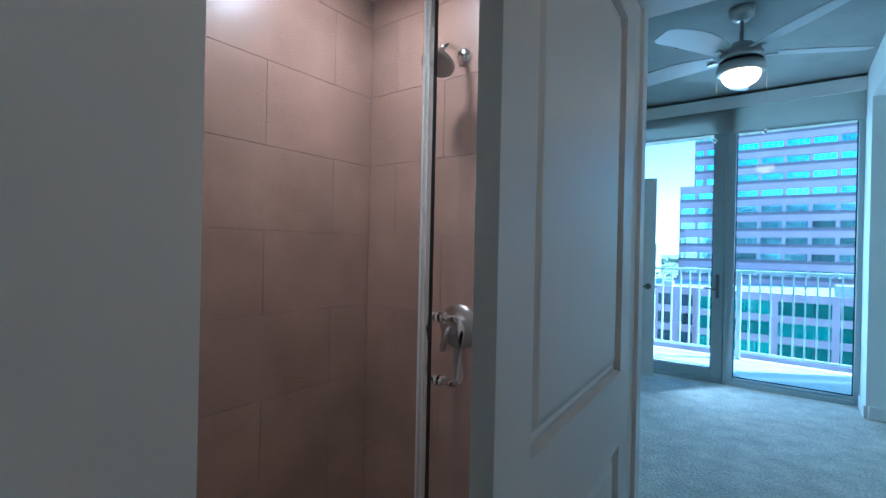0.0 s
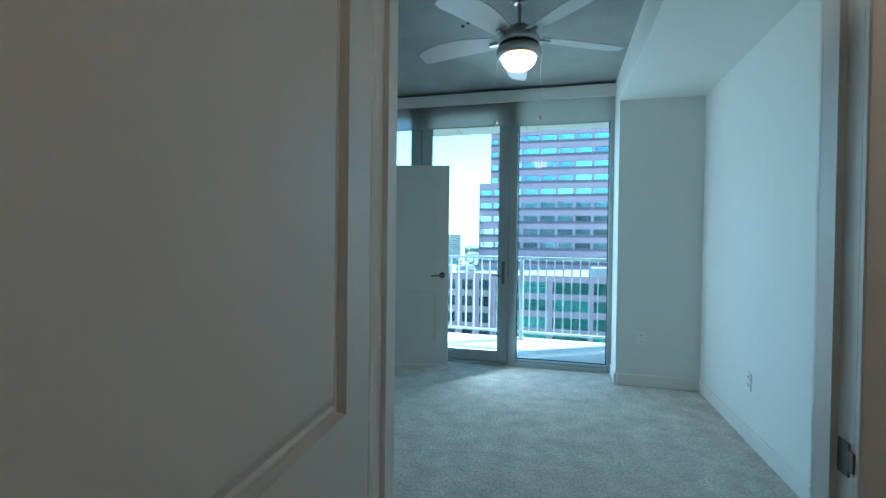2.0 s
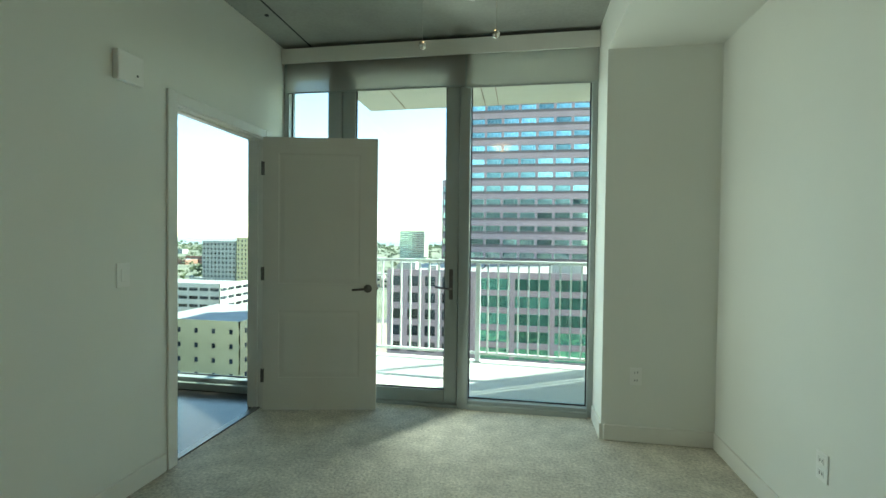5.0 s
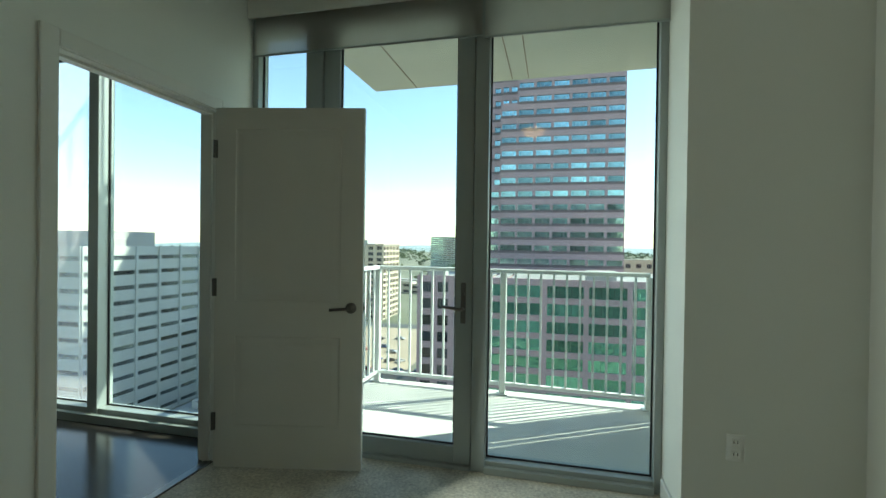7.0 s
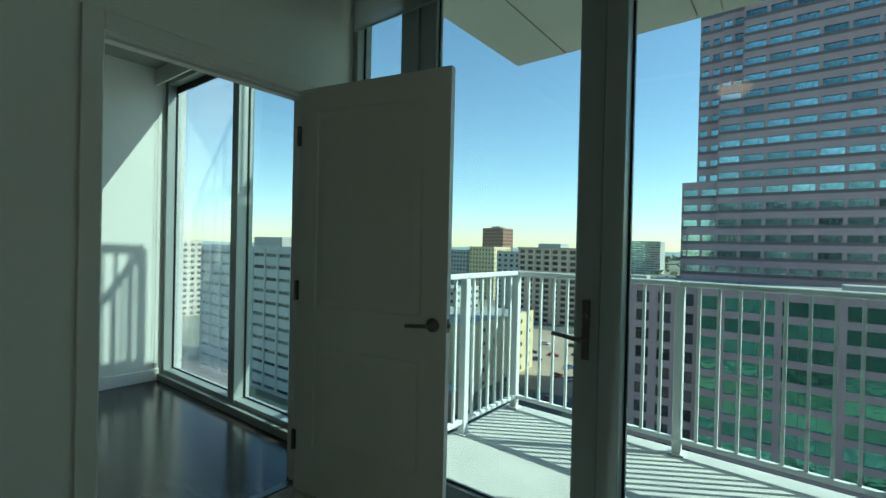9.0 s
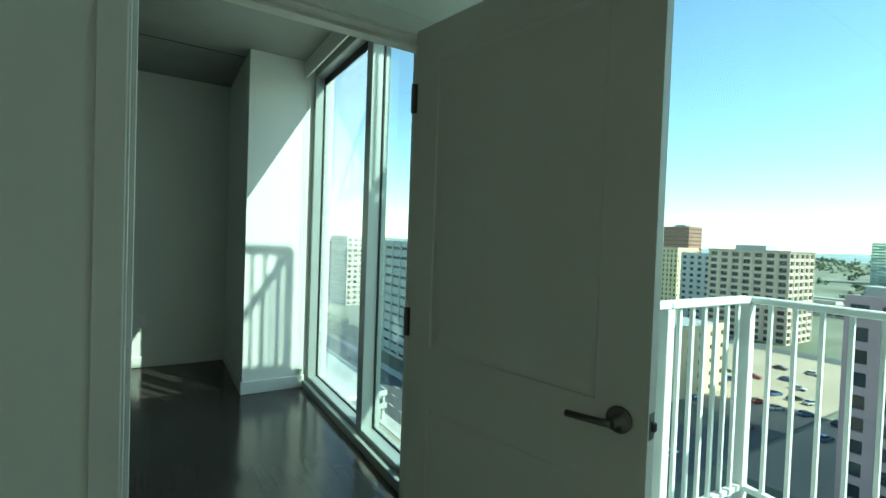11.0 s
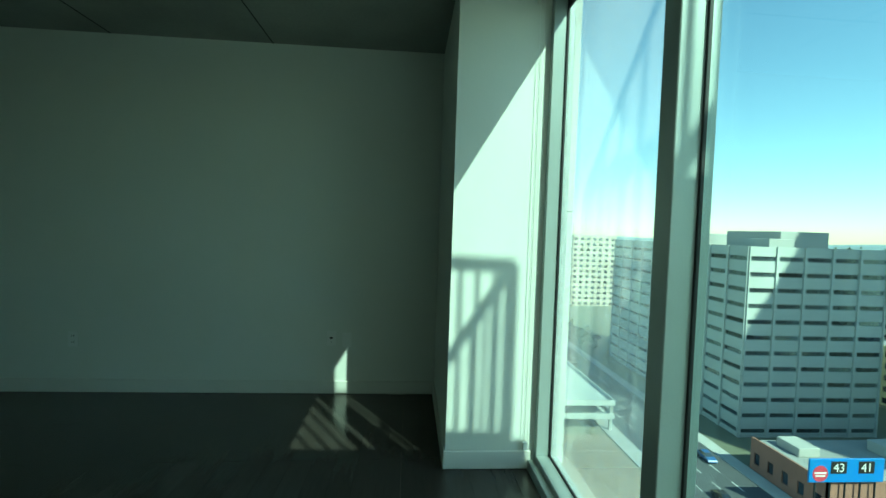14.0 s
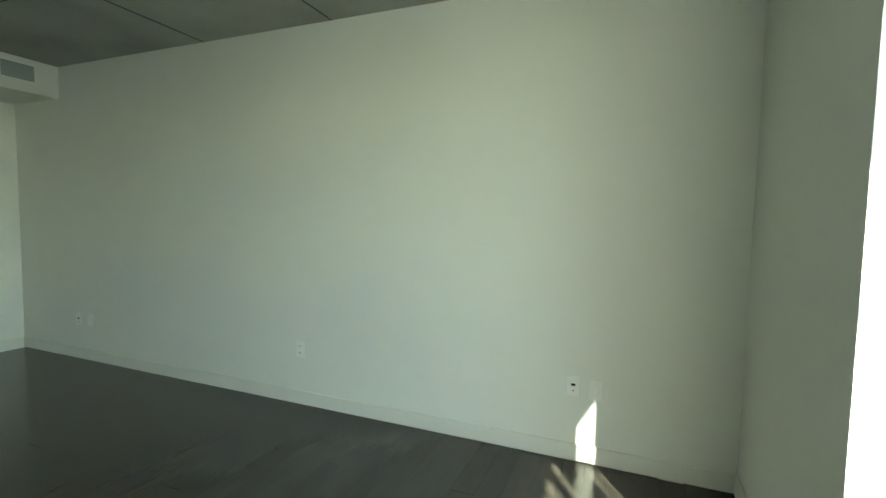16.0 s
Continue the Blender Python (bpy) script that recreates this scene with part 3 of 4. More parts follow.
for i in range(5):
    mz = Matrix.Rotation(radians(92.5 + 72 * i), 4, "Z")
    bm = bmesh.new()
    N, top, bot = 12, [], []
    for j in range(N + 1):
        u = j / N
        rad = 0.15 + 0.54 * u
        half = 0.045 + 0.035 * math.sin(math.pi * min(1, u * 0.75 + 0.1)) if u < 0.93 else 0.045 + 0.035 * math.sin(math.pi * 0.8) - 0.02
        bow = 0.02 * u * u
        for sgn, lst in ((1, top), (-1, bot)):
            y = sgn * half + 0.04 * math.sin(u * 2.2)
            z = 2.545 + y * 0.22 - bow
            lst.append((bm.verts.new((rad, y, z + 0.003)), bm.verts.new((rad, y, z - 0.003))))
    for j in range(N):
        a, b, c, d = top[j], top[j + 1], bot[j + 1], bot[j]
        for f in ((a[0], d[0], c[0], b[0]), (a[1], b[1], c[1], d[1]), (a[0], b[0], b[1], a[1]), (d[0], d[1], c[1], c[0])):
            bm.faces.new(f)
    bm.faces.new((top[0][0], top[0][1], bot[0][1], bot[0][0])), bm.faces.new((top[N][0], bot[N][0], bot[N][1], top[N][1]))
    bmesh.ops.transform(bm, matrix=mz, verts=bm.verts)
    bl = part("blade", bm, BLADE, fan)
    part("blade_arm", box(0.10, 0.20, -0.016, 0.016, 2.530, 2.540, 0.003, m=mz), STEEL, bl)
for dx, dy, zb in ((-0.135, 0.01, 2.02), (0.135, 0.02, 2.05)):
    c = part("pull_chain", rod((dx, dy, zb + 0.02), (dx, dy, 2.45), 0.0007, seg=6), STEEL, fan)
    part("pull_knob", lathe([(0.002, zb - 0.016), (0.011, zb - 0.010), (0.0145, zb), (0.011, zb + 0.010), (0.003, zb + 0.018)], 16, m=pose(dx, dy, 0)), CHROME, c)



def plate(name, label, m, w=0.072, h=0.116, kind="outlet"):
    """A wall plate; local -y looks into the room."""
    o = thing(name, label, "wall plate", m)
    part("cover", box(-w / 2, w / 2, -0.006, 0.0, -h / 2, h / 2, 0.002, seg=2), PLASTIC, o)
    if kind == "outlet":
        for z in (-0.026, 0.026):
            f = part("socket", box(-0.017, 0.017, -0.008, -0.006, z - 0.015, z + 0.015, 0.003), PLASTIC, o)
            s = box(-0.009, -0.006, -0.0085, -0.0079, z - 0.006, z + 0.007)
            box(0.006, 0.009, -0.0085, -0.0079, z - 0.006, z + 0.007, bm=s)
            part("slot", s, DARKP, f)
    elif kind == "switch":
        part("rocker", box(-0.017, 0.017, -0.010, -0.006, -0.033, 0.033, 0.002), PLASTIC, o)
    elif kind == "jack":
        part("jack", box(-0.012, 0.012, -0.0085, -0.006, -0.002, 0.012), DARKP, o)
        part("screw", rod((0, -0.007, -0.03), (0, -0.0065, -0.03), 0.004), DARKP, o)
    return o


plate("wall_outlet", "white double outlet low on the bedroom wall", pose(0.0, -2.33, 0.43, 0, 0, 90))
plate("light_switch", "white rocker switch beside the door casing", pose(0.0, -1.545, 1.11, 0, 0, 90), 0.075, 0.12, "switch")
plate("wall_outlet", "white double outlet low on the long pale wall", pose(XR, -1.41, 0.395, 0, 0, -90))
plate("wall_outlet", "white double outlet low on the column", pose(2.675, -0.365, 0.43))
th = thing("thermostat", "white plastic chime box high on the wall", "wall box", pose(0, -1.525, 2.05))
part("case", box(0.0, 0.035, -0.075, 0.075, 0.0, 0.145, 0.006, seg=2), PLASTIC, th)
part("led", box(0.035, 0.0358, 0.03, 0.04, 0.04, 0.05), DARKP, th)
sd = thing("smoke_detector", "round white smoke detector high on the wall", "smoke detector", pose(0, -1.5, 2.67, 0, 90, 0))
part("base", lathe([(0.065, 0), (0.065, 0.012), (0.058, 0.016)], 28), PLASTIC, sd)
part("dome", lathe([(0.052, 0.016), (0.05, 0.03), (0.04, 0.042), (0.012, 0.046)], 28), PLASTIC, sd)
st = thing("carpet_stain", "small grey stain on the beige carpet", "stain", pose(1.12, -2.67, 0.001))
bm = bmesh.new()
random.seed(5)
ring = [bm.verts.new((math.cos(a) * r, math.sin(a) * r * 0.5, 0.0)) for a, r in ((2 * math.pi * i / 18, random.uniform(0.03, 0.055)) for i in range(18))]
f = bm.faces.new(ring)
bmesh.ops.extrude_face_region(bm, geom=[f])
for v in bm.verts[18:]:
    v.co.z += 0.002
STAIN = material("stain", (0.20, 0.19, 0.17), 0.95, vary=0.2, scale=40, bump=0.8, bump_scale=200)
part("mark", bm, STAIN, st)

# ---- bathroom with the shower ----
XT, YT, XG = 0.45, -3.85, 1.25      # tiled long wall, tiled head wall, glass line
wall("wall_shower_side", box(0.02, XT - 0.008, -4.97, YE - 0.121, 0, 2.378), GROUT)
hw = wall("wall_shower_head", box(XT, XG + 0.09, YT + 0.008, YE - 0.121, 0, 2.378), GROUT)
curb = wall("trim_shower_curb", box(XG - 0.05, XG + 0.05, -4.968, YT, 0, 0.09, 0.006), TILE)
wall("floor_shower", box(XT, XG - 0.05, -4.968, YT, -0.003, 0.02), GROUT)
sc = thing("shower_enclosure", "frameless glass shower enclosure with chrome trim", "shower enclosure", pose(0, 0, 0))
p = part("fixed_pane", box(XG - 0.004, XG + 0.004, -4.965, -4.44, 0.09, 2.30), SHGLASS, sc, "clear fixed glass pane")
p = part("glass_door", box(XG - 0.004, XG + 0.004, -4.405, YT + 0.01, 0.10, 2.30), SHGLASS, sc, "clear hinged glass door")
part("post", box(XG - 0.012, XG + 0.012, -4.44, -4.425, 0.09, 2.31, 0.002), CHROME, sc)
part("seal", box(XG - 0.009, XG + 0.009, -4.4235, -4.409, 0.10, 2.30), GASKET, sc)
part("top_track", box(XG - 0.014, XG + 0.014, -4.965, YT + 0.01, 2.31, 2.34, 0.003), CHROME, sc)
for s in (1, -1):
    x = XG + s * 0.005
    arc = [(x, -4.36, 1.105), (x + s * 0.035, -4.36, 1.105), (x + s * 0.05, -4.36, 1.098), (x + s * 0.056, -4.36, 1.08), (x + s * 0.056, -4.36, 0.97), (x + s * 0.05, -4.36, 0.952), (x + s * 0.035, -4.36, 0.945), (x, -4.36, 0.945)]
    h = part("pull_handle", tube(arc, 0.0095, 12), CHROME, sc, "chrome D-shaped pull handle")
    for z in (1.105, 0.945):
        part("washer", rod((x - s * 0.001, -4.36, z), (x + s * 0.006, -4.36, z), 0.014), CHROME, h)
sh = thing("wall_shower", "round steel shower head on a curved arm", "shower", pose(0.951, YT, 2.01))
part("flange", lathe([(0.034, 0), (0.033, 0.008), (0.022, 0.018), (0.012, 0.022)], 24, m=pose(0, 0, 0, 90)), CHROME, sh)
part("arm", tube([(0, 0, 0), (0, -0.05, 0.012), (0, -0.10, 0.008), (-0.005, -0.135, -0.02)], 0.0095), CHROME, sh)
part("head", lathe([(0.014, 0.055), (0.02, 0.04), (0.052, 0.018), (0.062, 0.008), (0.062, 0.0), (0.056, -0.004)][::-1], 28, m=pose(-0.008, -0.155, -0.08, -28, 0, 0)), STEEL, sh)
sv = thing("shower_valve", "round steel shower valve with a lever", "shower valve", pose(0.951, YT, 0.985))
part("escutcheon", lathe([(0.085, 0), (0.084, 0.006), (0.06, 0.014), (0.03, 0.018), (0.028, 0.05)], 32, m=pose(0, 0, 0, 90)), STEEL, sv)
part("lever", tube([(0, -0.05, 0.0), (-0.01, -0.062, -0.01), (-0.02, -0.068, -0.05), (-0.026, -0.068, -0.09)], 0.011), STEEL, sv)
dl = thing("recessed_light", "round recessed downlight in the shower ceiling", "ceiling lamp", pose(0.86, -4.28, 2.37))
part("trim_ring", lathe([(0.06, 0.0), (0.085, 0.002), (0.085, 0.008), (0.06, 0.009)], 28), PLASTIC, dl)
part("lens", lathe([(0.002, 0.001), (0.059, 0.001), (0.059, 0.006)], 28), glow("downlight_lens", (1.0, 0.74, 0.50), 3.0), dl)
spot = bpy.data.lights.new("downlight", "AREA")
spot.shape, spot.size, spot.energy, spot.color = "DISK", 0.11, 1.9, (1.0, 0.74, 0.52)
new("downlight", spot).location = (0.86, -4.28, 2.362)
vl = thing("vanity_light", "long frosted vanity light on the bathroom wall", "wall lamp", pose(XR, -4.55, 2.08))
part("back_plate", box(-0.03, 0.0, -0.36, 0.36, -0.05, 0.05, 0.004), STEEL, vl)
part("diffuser", box(-0.10, -0.031, -0.34, 0.34, -0.055, 0.055, 0.012, seg=3), VLIGHT, vl, "glowing frosted glass bar")

# ---- dark-floored room ----
plate("wall_outlet", "white data outlet beside a patch of sunlight", pose(XF, -1.372, 0.455, 0, 0, 90), 0.075, 0.12, "jack")
plate("wall_outlet", "white blank plate beside a data outlet", pose(XF, -1.245, 0.445, 0, 0, 90), 0.075, 0.12, "switch")
plate("wall_outlet", "white outlet in the middle of the long wall", pose(XF, -3.37, 0.42, 0, 0, 90), 0.075, 0.12)
plate("wall_outlet", "white outlet far along the long wall", pose(XF, -6.02, 0.39, 0, 0, 90), 0.075, 0.12, "jack")
plate("wall_outlet", "white plate far along the long wall", pose(XF, -5.85, 0.39, 0, 0, 90), 0.075, 0.12, "switch")
wall("wall_duct_soffit", box(XF, -0.12, -6.95, -6.22, 2.50, CEIL))
av = thing("air_vent", "white air grille with dark louvres on the duct", "air vent", pose(XF + 0.45, -6.22, 2.67))
fr = box(-0.27, 0.27, 0.0, 0.012, -0.085, -0.07, 0.002)
for a in ((-0.27, 0.27, 0.07, 0.085), (-0.27, -0.255, -0.07, 0.07), (0.255, 0.27, -0.07, 0.07), (-0.01, 0.01, -0.07, 0.07)):
    box(a[0], a[1], 0.0, 0.012, a[2], a[3], 0.002, bm=fr)
part("frame", fr, PLASTIC, av)
part("backing", box(-0.255, 0.255, 0.0, 0.002, -0.07, 0.07), DARKP, av)
part("damper", box(-0.255, -0.01, 0.003, 0.008, -0.069, 0.069), ALU, av)
for i in range(5):
    part("louvre", box(0.01, 0.255, 0.002, 0.010, -0.003, 0.0, m=pose(0, 0, -0.048 + i * 0.026, 25)), PLASTIC, av)

# ---- the city, fourteen storeys below ----
GZ = -42.0
tagged(part("ground", box(-4500, 4500, -3000, 6000, GZ - 3, GZ), GROUND), kind="structure")
tagged(part("road_street", box(-700, 300, 47, 62, GZ - 1, GZ + 0.05), ASPHALT), kind="structure")
tagged(part("road_cross", box(-58, -46, 62, 700, GZ - 1, GZ + 0.06), ASPHALT), kind="structure")
tagged(part("road_far", box(-700, 300, 224, 234, GZ - 1, GZ + 0.07), ASPHALT), kind="structure")
for n, a in (("pavement_south", (-700, 300, 43.5, 47)), ("pavement_north", (-700, -65, 62, 65)), ("pavement_tower", (-46, 300, 62, 66))):
    tagged(part(n, box(*a, GZ - 1, GZ + 0.18, 0.03), WALKC), kind="structure")
tagged(part("ground_dirt_lot", box(-180, -46.5, 126, 222, GZ - 1, GZ + 0.08), LOT), kind="structure")
tagged(part("ground_lot_north", box(-45, -28, 95, 149, GZ - 1, GZ + 0.04), LOT), kind="structure")
tagged(part("ground_parking", box(-64.9, -58.5, 65.2, 109, GZ - 1, GZ + 0.05), ASPHALT), kind="structure")
tagged(part("ground_near_lot", box(-95, -8, 6, 43, GZ - 1, GZ + 0.05), LOT), kind="structure")
ln = bmesh.new()
for k in range(60):
    for y in (50.6, 54.3, 58.0):
        box(-220 + k * 6, -217 + k * 6, y, y + 0.16, GZ + 0.05, GZ + 0.065, bm=ln)
tagged(part("road_markings", ln, LINEW), kind="structure")


def block(name, label, x0, x1, y0, y1, z1, wmat, gmat, fh=3.3, bay=4.0, win=(0.75, 0.5), faces="sw", z0=GZ, rec=0.3, ledge=None, roofs=(), group_of=1, skip=0, fin=0.0):
    """A building: piers and spandrels proud of recessed windows on the faces named: s (-y) and e (+x)."""
    b = thing(name, label, "building", pose((x0 + x1) / 2, (y0 + y1) / 2, z0))
    cx, cy = (x0 + x1) / 2, (y0 + y1) / 2
    hx, hy, h = (x1 - x0) / 2, (y1 - y0) / 2, z1 - z0
    part("wall", box(-hx + rec, hx - rec, -hy + rec, hy - rec, 0, h - 0.3), wmat, b)
    rf = part("roof", box(-hx + rec, hx - rec, -hy + rec, hy - rec, h - 0.3, h), ROOFM, b)
    for rx, ry, rw, rd, rh in roofs:
        part("plant_room", box(rx, rx + rw, ry, ry + rd, h, h + rh, 0.1), GREYB, rf)
    n = max(1, int(h / fh))
    fh = h / n
    wfrac, hfrac = win
    for face in faces:
        L = (hx if face in "sn" else hy) * 2
        base = {"s": Matrix.Translation((-hx, -hy, 0)), "e": Matrix.Translation((hx, -hy, 0)) @ Matrix.Rotation(math.pi / 2, 4, "Z")}[face]
        nb = max(1, int(round(L / bay)))
        bw = L / nb
        sp, le = bmesh.new(), bmesh.new()
        ww, wh = bw * wfrac, fh * hfrac
        for i in range(n + 1):
            zc0 = i * fh - (fh - wh) * 0.62
            zc1 = i * fh + (fh - wh) * 0.38
            box(0, L, 0, rec + 0.02, max(0, zc0), min(h + 0.5, zc1) if i < n else h + 0.6, bm=sp)
            if ledge and i < n:
                box(0.0, L, -0.05, rec + 0.02, zc1 - ledge, zc1 + 0.004, bm=le)
        bmesh.ops.transform(sp, matrix=base, verts=sp.verts)
        wl = part("spandrel", sp, wmat, b)
        if ledge:
            bmesh.ops.transform(le, matrix=base, verts=le.verts)
            part("ledge", le, MAUVED, wl)
        else:
            le.free()
        pr = bmesh.new()
        for j in range(nb + 1):
            box(max(0, j * bw - (bw - ww) / 2), min(L, j * bw + (bw - ww) / 2), 0.012, rec + 0.02, 0, h, bm=pr)
            if fin:
                box(max(0, j * bw - fin), min(L, j * bw + fin), -0.3, 0.011, 0, h + 0.6, bm=pr)
        bmesh.ops.transform(pr, matrix=base, verts=pr.verts)
        part("piers", pr, wmat, wl)
        first = None
        for i in range(skip, n):
            zc = i * fh + (fh - wh) * 0.38
            for j in range(nb):
                q = base @ Matrix.Translation((j * bw + bw / 2, rec - 0.09, zc))
                if first is None:
                    bm = bmesh.new()
                    g = group_of
                    for k in range(g):
                        a0, a1 = -ww / 2 + ww * k / g + 0.03, -ww / 2 + ww * (k + 1) / g - 0.03
                        box(a0, a1, 0, 0.08, 0.03, wh - 0.03, bm=bm)
                    first = part("window", bm, gmat, b)
                    first.matrix_basis = q
                else:
                    again(first, q)
    return b


# tower and its lower wing, opposite the balcony
FH = 4.04
for words, x0, x1, y0, storeys, bay, share, lites in (
        ("tall mauve granite office tower with teal window strips", -9.0, 21.6, 136, 24, 5.1, 0.85, 4),
        ("mauve tower bay rising to a setback", -14.0, -9.02, 136.02, 13, 5.0, 0.88, 4),
        ("recessed mauve tower bay above the setback", -14.0, -9.02, 139, 24, 2.5, 0.72, 2),
        ("stepped mauve tower wing with small teal windows", -19.2, -14.02, 139.5, 24, 2.6, 0.66, 2),
        ("lower mauve wing at the foot of the tower", -22.4, -14.02, 137.5, 7, 4.2, 0.8, 3),
        ("low mauve base with dark window strips", -20.8, -14.02, 136.05, 4, 3.4, 0.84, 3)):
    block("office_tower", words, x0, x1, y0, 168, -9 + FH * storeys, MAUVE, TGLASS, FH - 0.001, bay, (share, 0.40), "s", z0=-9, rec=0.5, ledge=0.8, group_of=lites)
block("office_building", "mauve granite office block with green mirrored windows", -7.7, 65.2, 92, 134, -5.9, MAUVE, GGLASS, 3.6, 8.1, (0.88, 0.66), "s", rec=0.45, group_of=3, roofs=((-20, -16, 6, 4, 2.2), (-8, -18, 3, 3, 1.4), (4, -17, 8, 3, 1.8)))
block("office_building", "narrow mauve bay with green mirrored windows", -11.6, -7.72, 92.4, 134, -5.9, MAUVE, GGLASS, 3.6, 3.9, (0.64, 0.66), "s", rec=0.45, group_of=1)
block("office_building", "mauve granite office wing with dark windows", -27, -11.62, 94, 134, -5.9, MAUVE, DGLASS, 3.6, 3.85, (0.62, 0.62), "s", rec=0.45, group_of=1, roofs=((-6, -17, 4, 3, 2.0), (1, -18, 2, 2, 1.5)))
# white office block across the street
block("office_building", "white panelled office block with dark window bands", -158, -93.5, 72.5, 105, -0.6, WHITEB, OGLASS, 3.35, 6.5, (0.92, 0.29), "se", rec=0.35, group_of=6, fin=0.28,
      roofs=((8, -4, 18, 12, 4.2), (-14, -8, 16, 14, 3.4), (24, -10, 6, 6, 2.4)))
# low brick building with arches and a billboard
lb = block("brick_building", "low red brick building with arched windows", -81, -65, 65.4, 100, -36.6, REDB, DGLASS, 7.6, 3.4, (0.42, 0.40), "se", rec=0.3,
           roofs=((-6, -14, 5, 4, 1.6), (2, -10, 4, 3, 1.4), (-4, 2, 7, 5, 2.0), (3, 8, 4, 4, 1.5)))
sign = thing("billboard", "blue billboard with white numerals on a steel frame", "billboard", pose(-64.4, 67.6, GZ + 1.6, 0, 0, 90))
part("panel", box(-6.2, 6.2, -0.2, 0.1, 4.9, 8.6, 0.05), BLUEP, sign)
part("disc", rod((-4.4, -0.24, 6.3), (-4.4, -0.2, 6.3), 1.25, seg=28), REDP, sign, "red disc")
part("stripe", box(-5.4, -3.4, -0.262, -0.24, 6.3, 6.55), LINEW, sign)
part("stripe", box(-5.2, -3.6, -0.262, -0.24, 5.85, 6.1), LINEW, sign)
for x, txt in ((-1.4, "43"), (3.2, "41")):
    sc_ = part("number_screen", box(x - 1.3, x + 1.3, -0.25, -0.19, 6.3, 8.2), DARKP, sign)
    cu = bpy.data.curves.new("numerals", "FONT")
    cu.body, cu.size, cu.extrude, cu.align_x = txt, 1.9, 0.01, "CENTER"
    t_ = new("numerals", cu)
    t_.data.materials.append(LINEW)
    t_.parent = sc_
    t_.matrix_basis = pose(x, -0.27, 6.6, 90, 0, 0)
for x in (-5, -2.5, 0, 2.5, 5):
    part("leg", rod((x, 0.0, -1.6), (x, 0.0, 4.9), 0.14, seg=8), GASKET, sign)
# parking deck
pd = thing("parking_deck", "open concrete parking deck with railed top level", "parking deck", pose(-122, 32, GZ))
for z in (3.0, 6.0):
    lv = part("level", box(-26, 26, -12, 13.5, z, z + 0.4), WHITEB, pd)
    for a in ((-26, 26, 13.3, 13.5), (25.8, 26, -12, 13.3)):
        part("parapet", box(*a, z + 0.4, z + 1.2), WHITEB, lv)
for x in (-25, -12, 0, 12, 25):
    for y in (-11, 1, 13):
        part("column", box(x - 0.3, x + 0.3, y - 0.3, y + 0.3, 0, 6.0), WHITEB, pd)
# towers of flats and older blocks beyond the lots
block("apartment_tower", "beige stucco apartment tower with balconies", -128, -92, 243, 270, 0.8, BEIGE, DGLASS, 3.1, 5.1, (0.62, 0.62), "se", rec=0.7, roofs=((-8, -8, 14, 12, 3.0), (-18.6, -14.1, 37.2, 28.2, 0.7)), group_of=2, fin=0.35)
block("apartment_tower", "pale apartment block behind the dirt lot", -150, -133, 255, 275, -2, WHITEB, DGLASS, 3.1, 4.0, (0.5, 0.5), "se", rec=0.5)
block("apartment_building", "yellow stucco apartment block with flat roof", -122, -83, 128, 168, -26.5, YELLOW, DGLASS, 3.1, 4.0, (0.38, 0.5), "se", rec=0.3)
block("old_hotel", "tan masonry block with arched windows", -214, -190, 318, 345, 0.5, YELLOW, DGLASS, 3.4, 3.2, (0.42, 0.55), "se", rec=0.4)
block("old_hotel", "grey masonry block with stepped roofs", -245, -216, 320, 345, -2.5, GREYB, DGLASS, 3.4, 3.2, (0.5, 0.5), "se", rec=0.4)
block("brick_tower", "far red brick tower with banded windows", -298, -270, 470, 495, 23, REDB, DGLASS, 4.0, 6.0, (0.8, 0.4), "se", rec=0.4, roofs=((-6, -6, 12, 12, 3),))
block("office_building", "pale low office building with dark bands", -175, -128, 178, 200, -20, WHITEB, DGLASS, 3.4, 5.0, (0.85, 0.4), "se", rec=0.3)
block("office_building", "yellow plain-walled building beside the office block", -93, -72, 108, 150, -22, YELLOW, DGLASS, 3.6, 6.0, (0.22, 0.35), "se", rec=0.3)
block("office_building", "far pale apartment slab by the street", -300, -270, 98, 125, 0.5, BEIGE, DGLASS, 3.1, 4.0, (0.55, 0.5), "se", rec=0.4)
block("office_building", "far brown apartment slab by the street", -330, -305, 105, 128, -4, REDB, DGLASS, 3.1, 4.0, (0.5, 0.5), "se", rec=0.4)
block("office_building", "far blue-grey office block on the skyline", -235, -185, 880, 920, 17, GREYB, TGLASS, 4.0, 8.0, (0.9, 0.5), "s", rec=0.4)
block("apartment_building", "pale stone flats behind the tower", 25, 60, 190, 220, -4, BEIGE, DGLASS, 3.2, 4.0, (0.5, 0.5), "s", rec=0.4)
random.seed(11)
for k in range(70):
    r, a = random.uniform(330, 1500), radians(random.uniform(-12, 78))
    x, y = -r * math.sin(a), r * math.cos(a)
    if abs(x + 200) < 60 and y < 380 or y < 130:
        continue
    w_, d_, h_ = random.uniform(14, 45), random.uniform(14, 35), random.uniform(5, 13 + 15 * (random.random() ** 4))
    block("far_building", random.choice(("small pale flat-roofed building in the distance", "low plain building in the distance")), x - w_ / 2, x + w_ / 2, y - d_ / 2, y + d_ / 2, GZ + h_,
          random.choice((WHITEB, BEIGE, GREYB, REDB, YELLOW)), DGLASS, 4.0, 9.0, (0.7, 0.4), "s", rec=0.3, group_of=3)

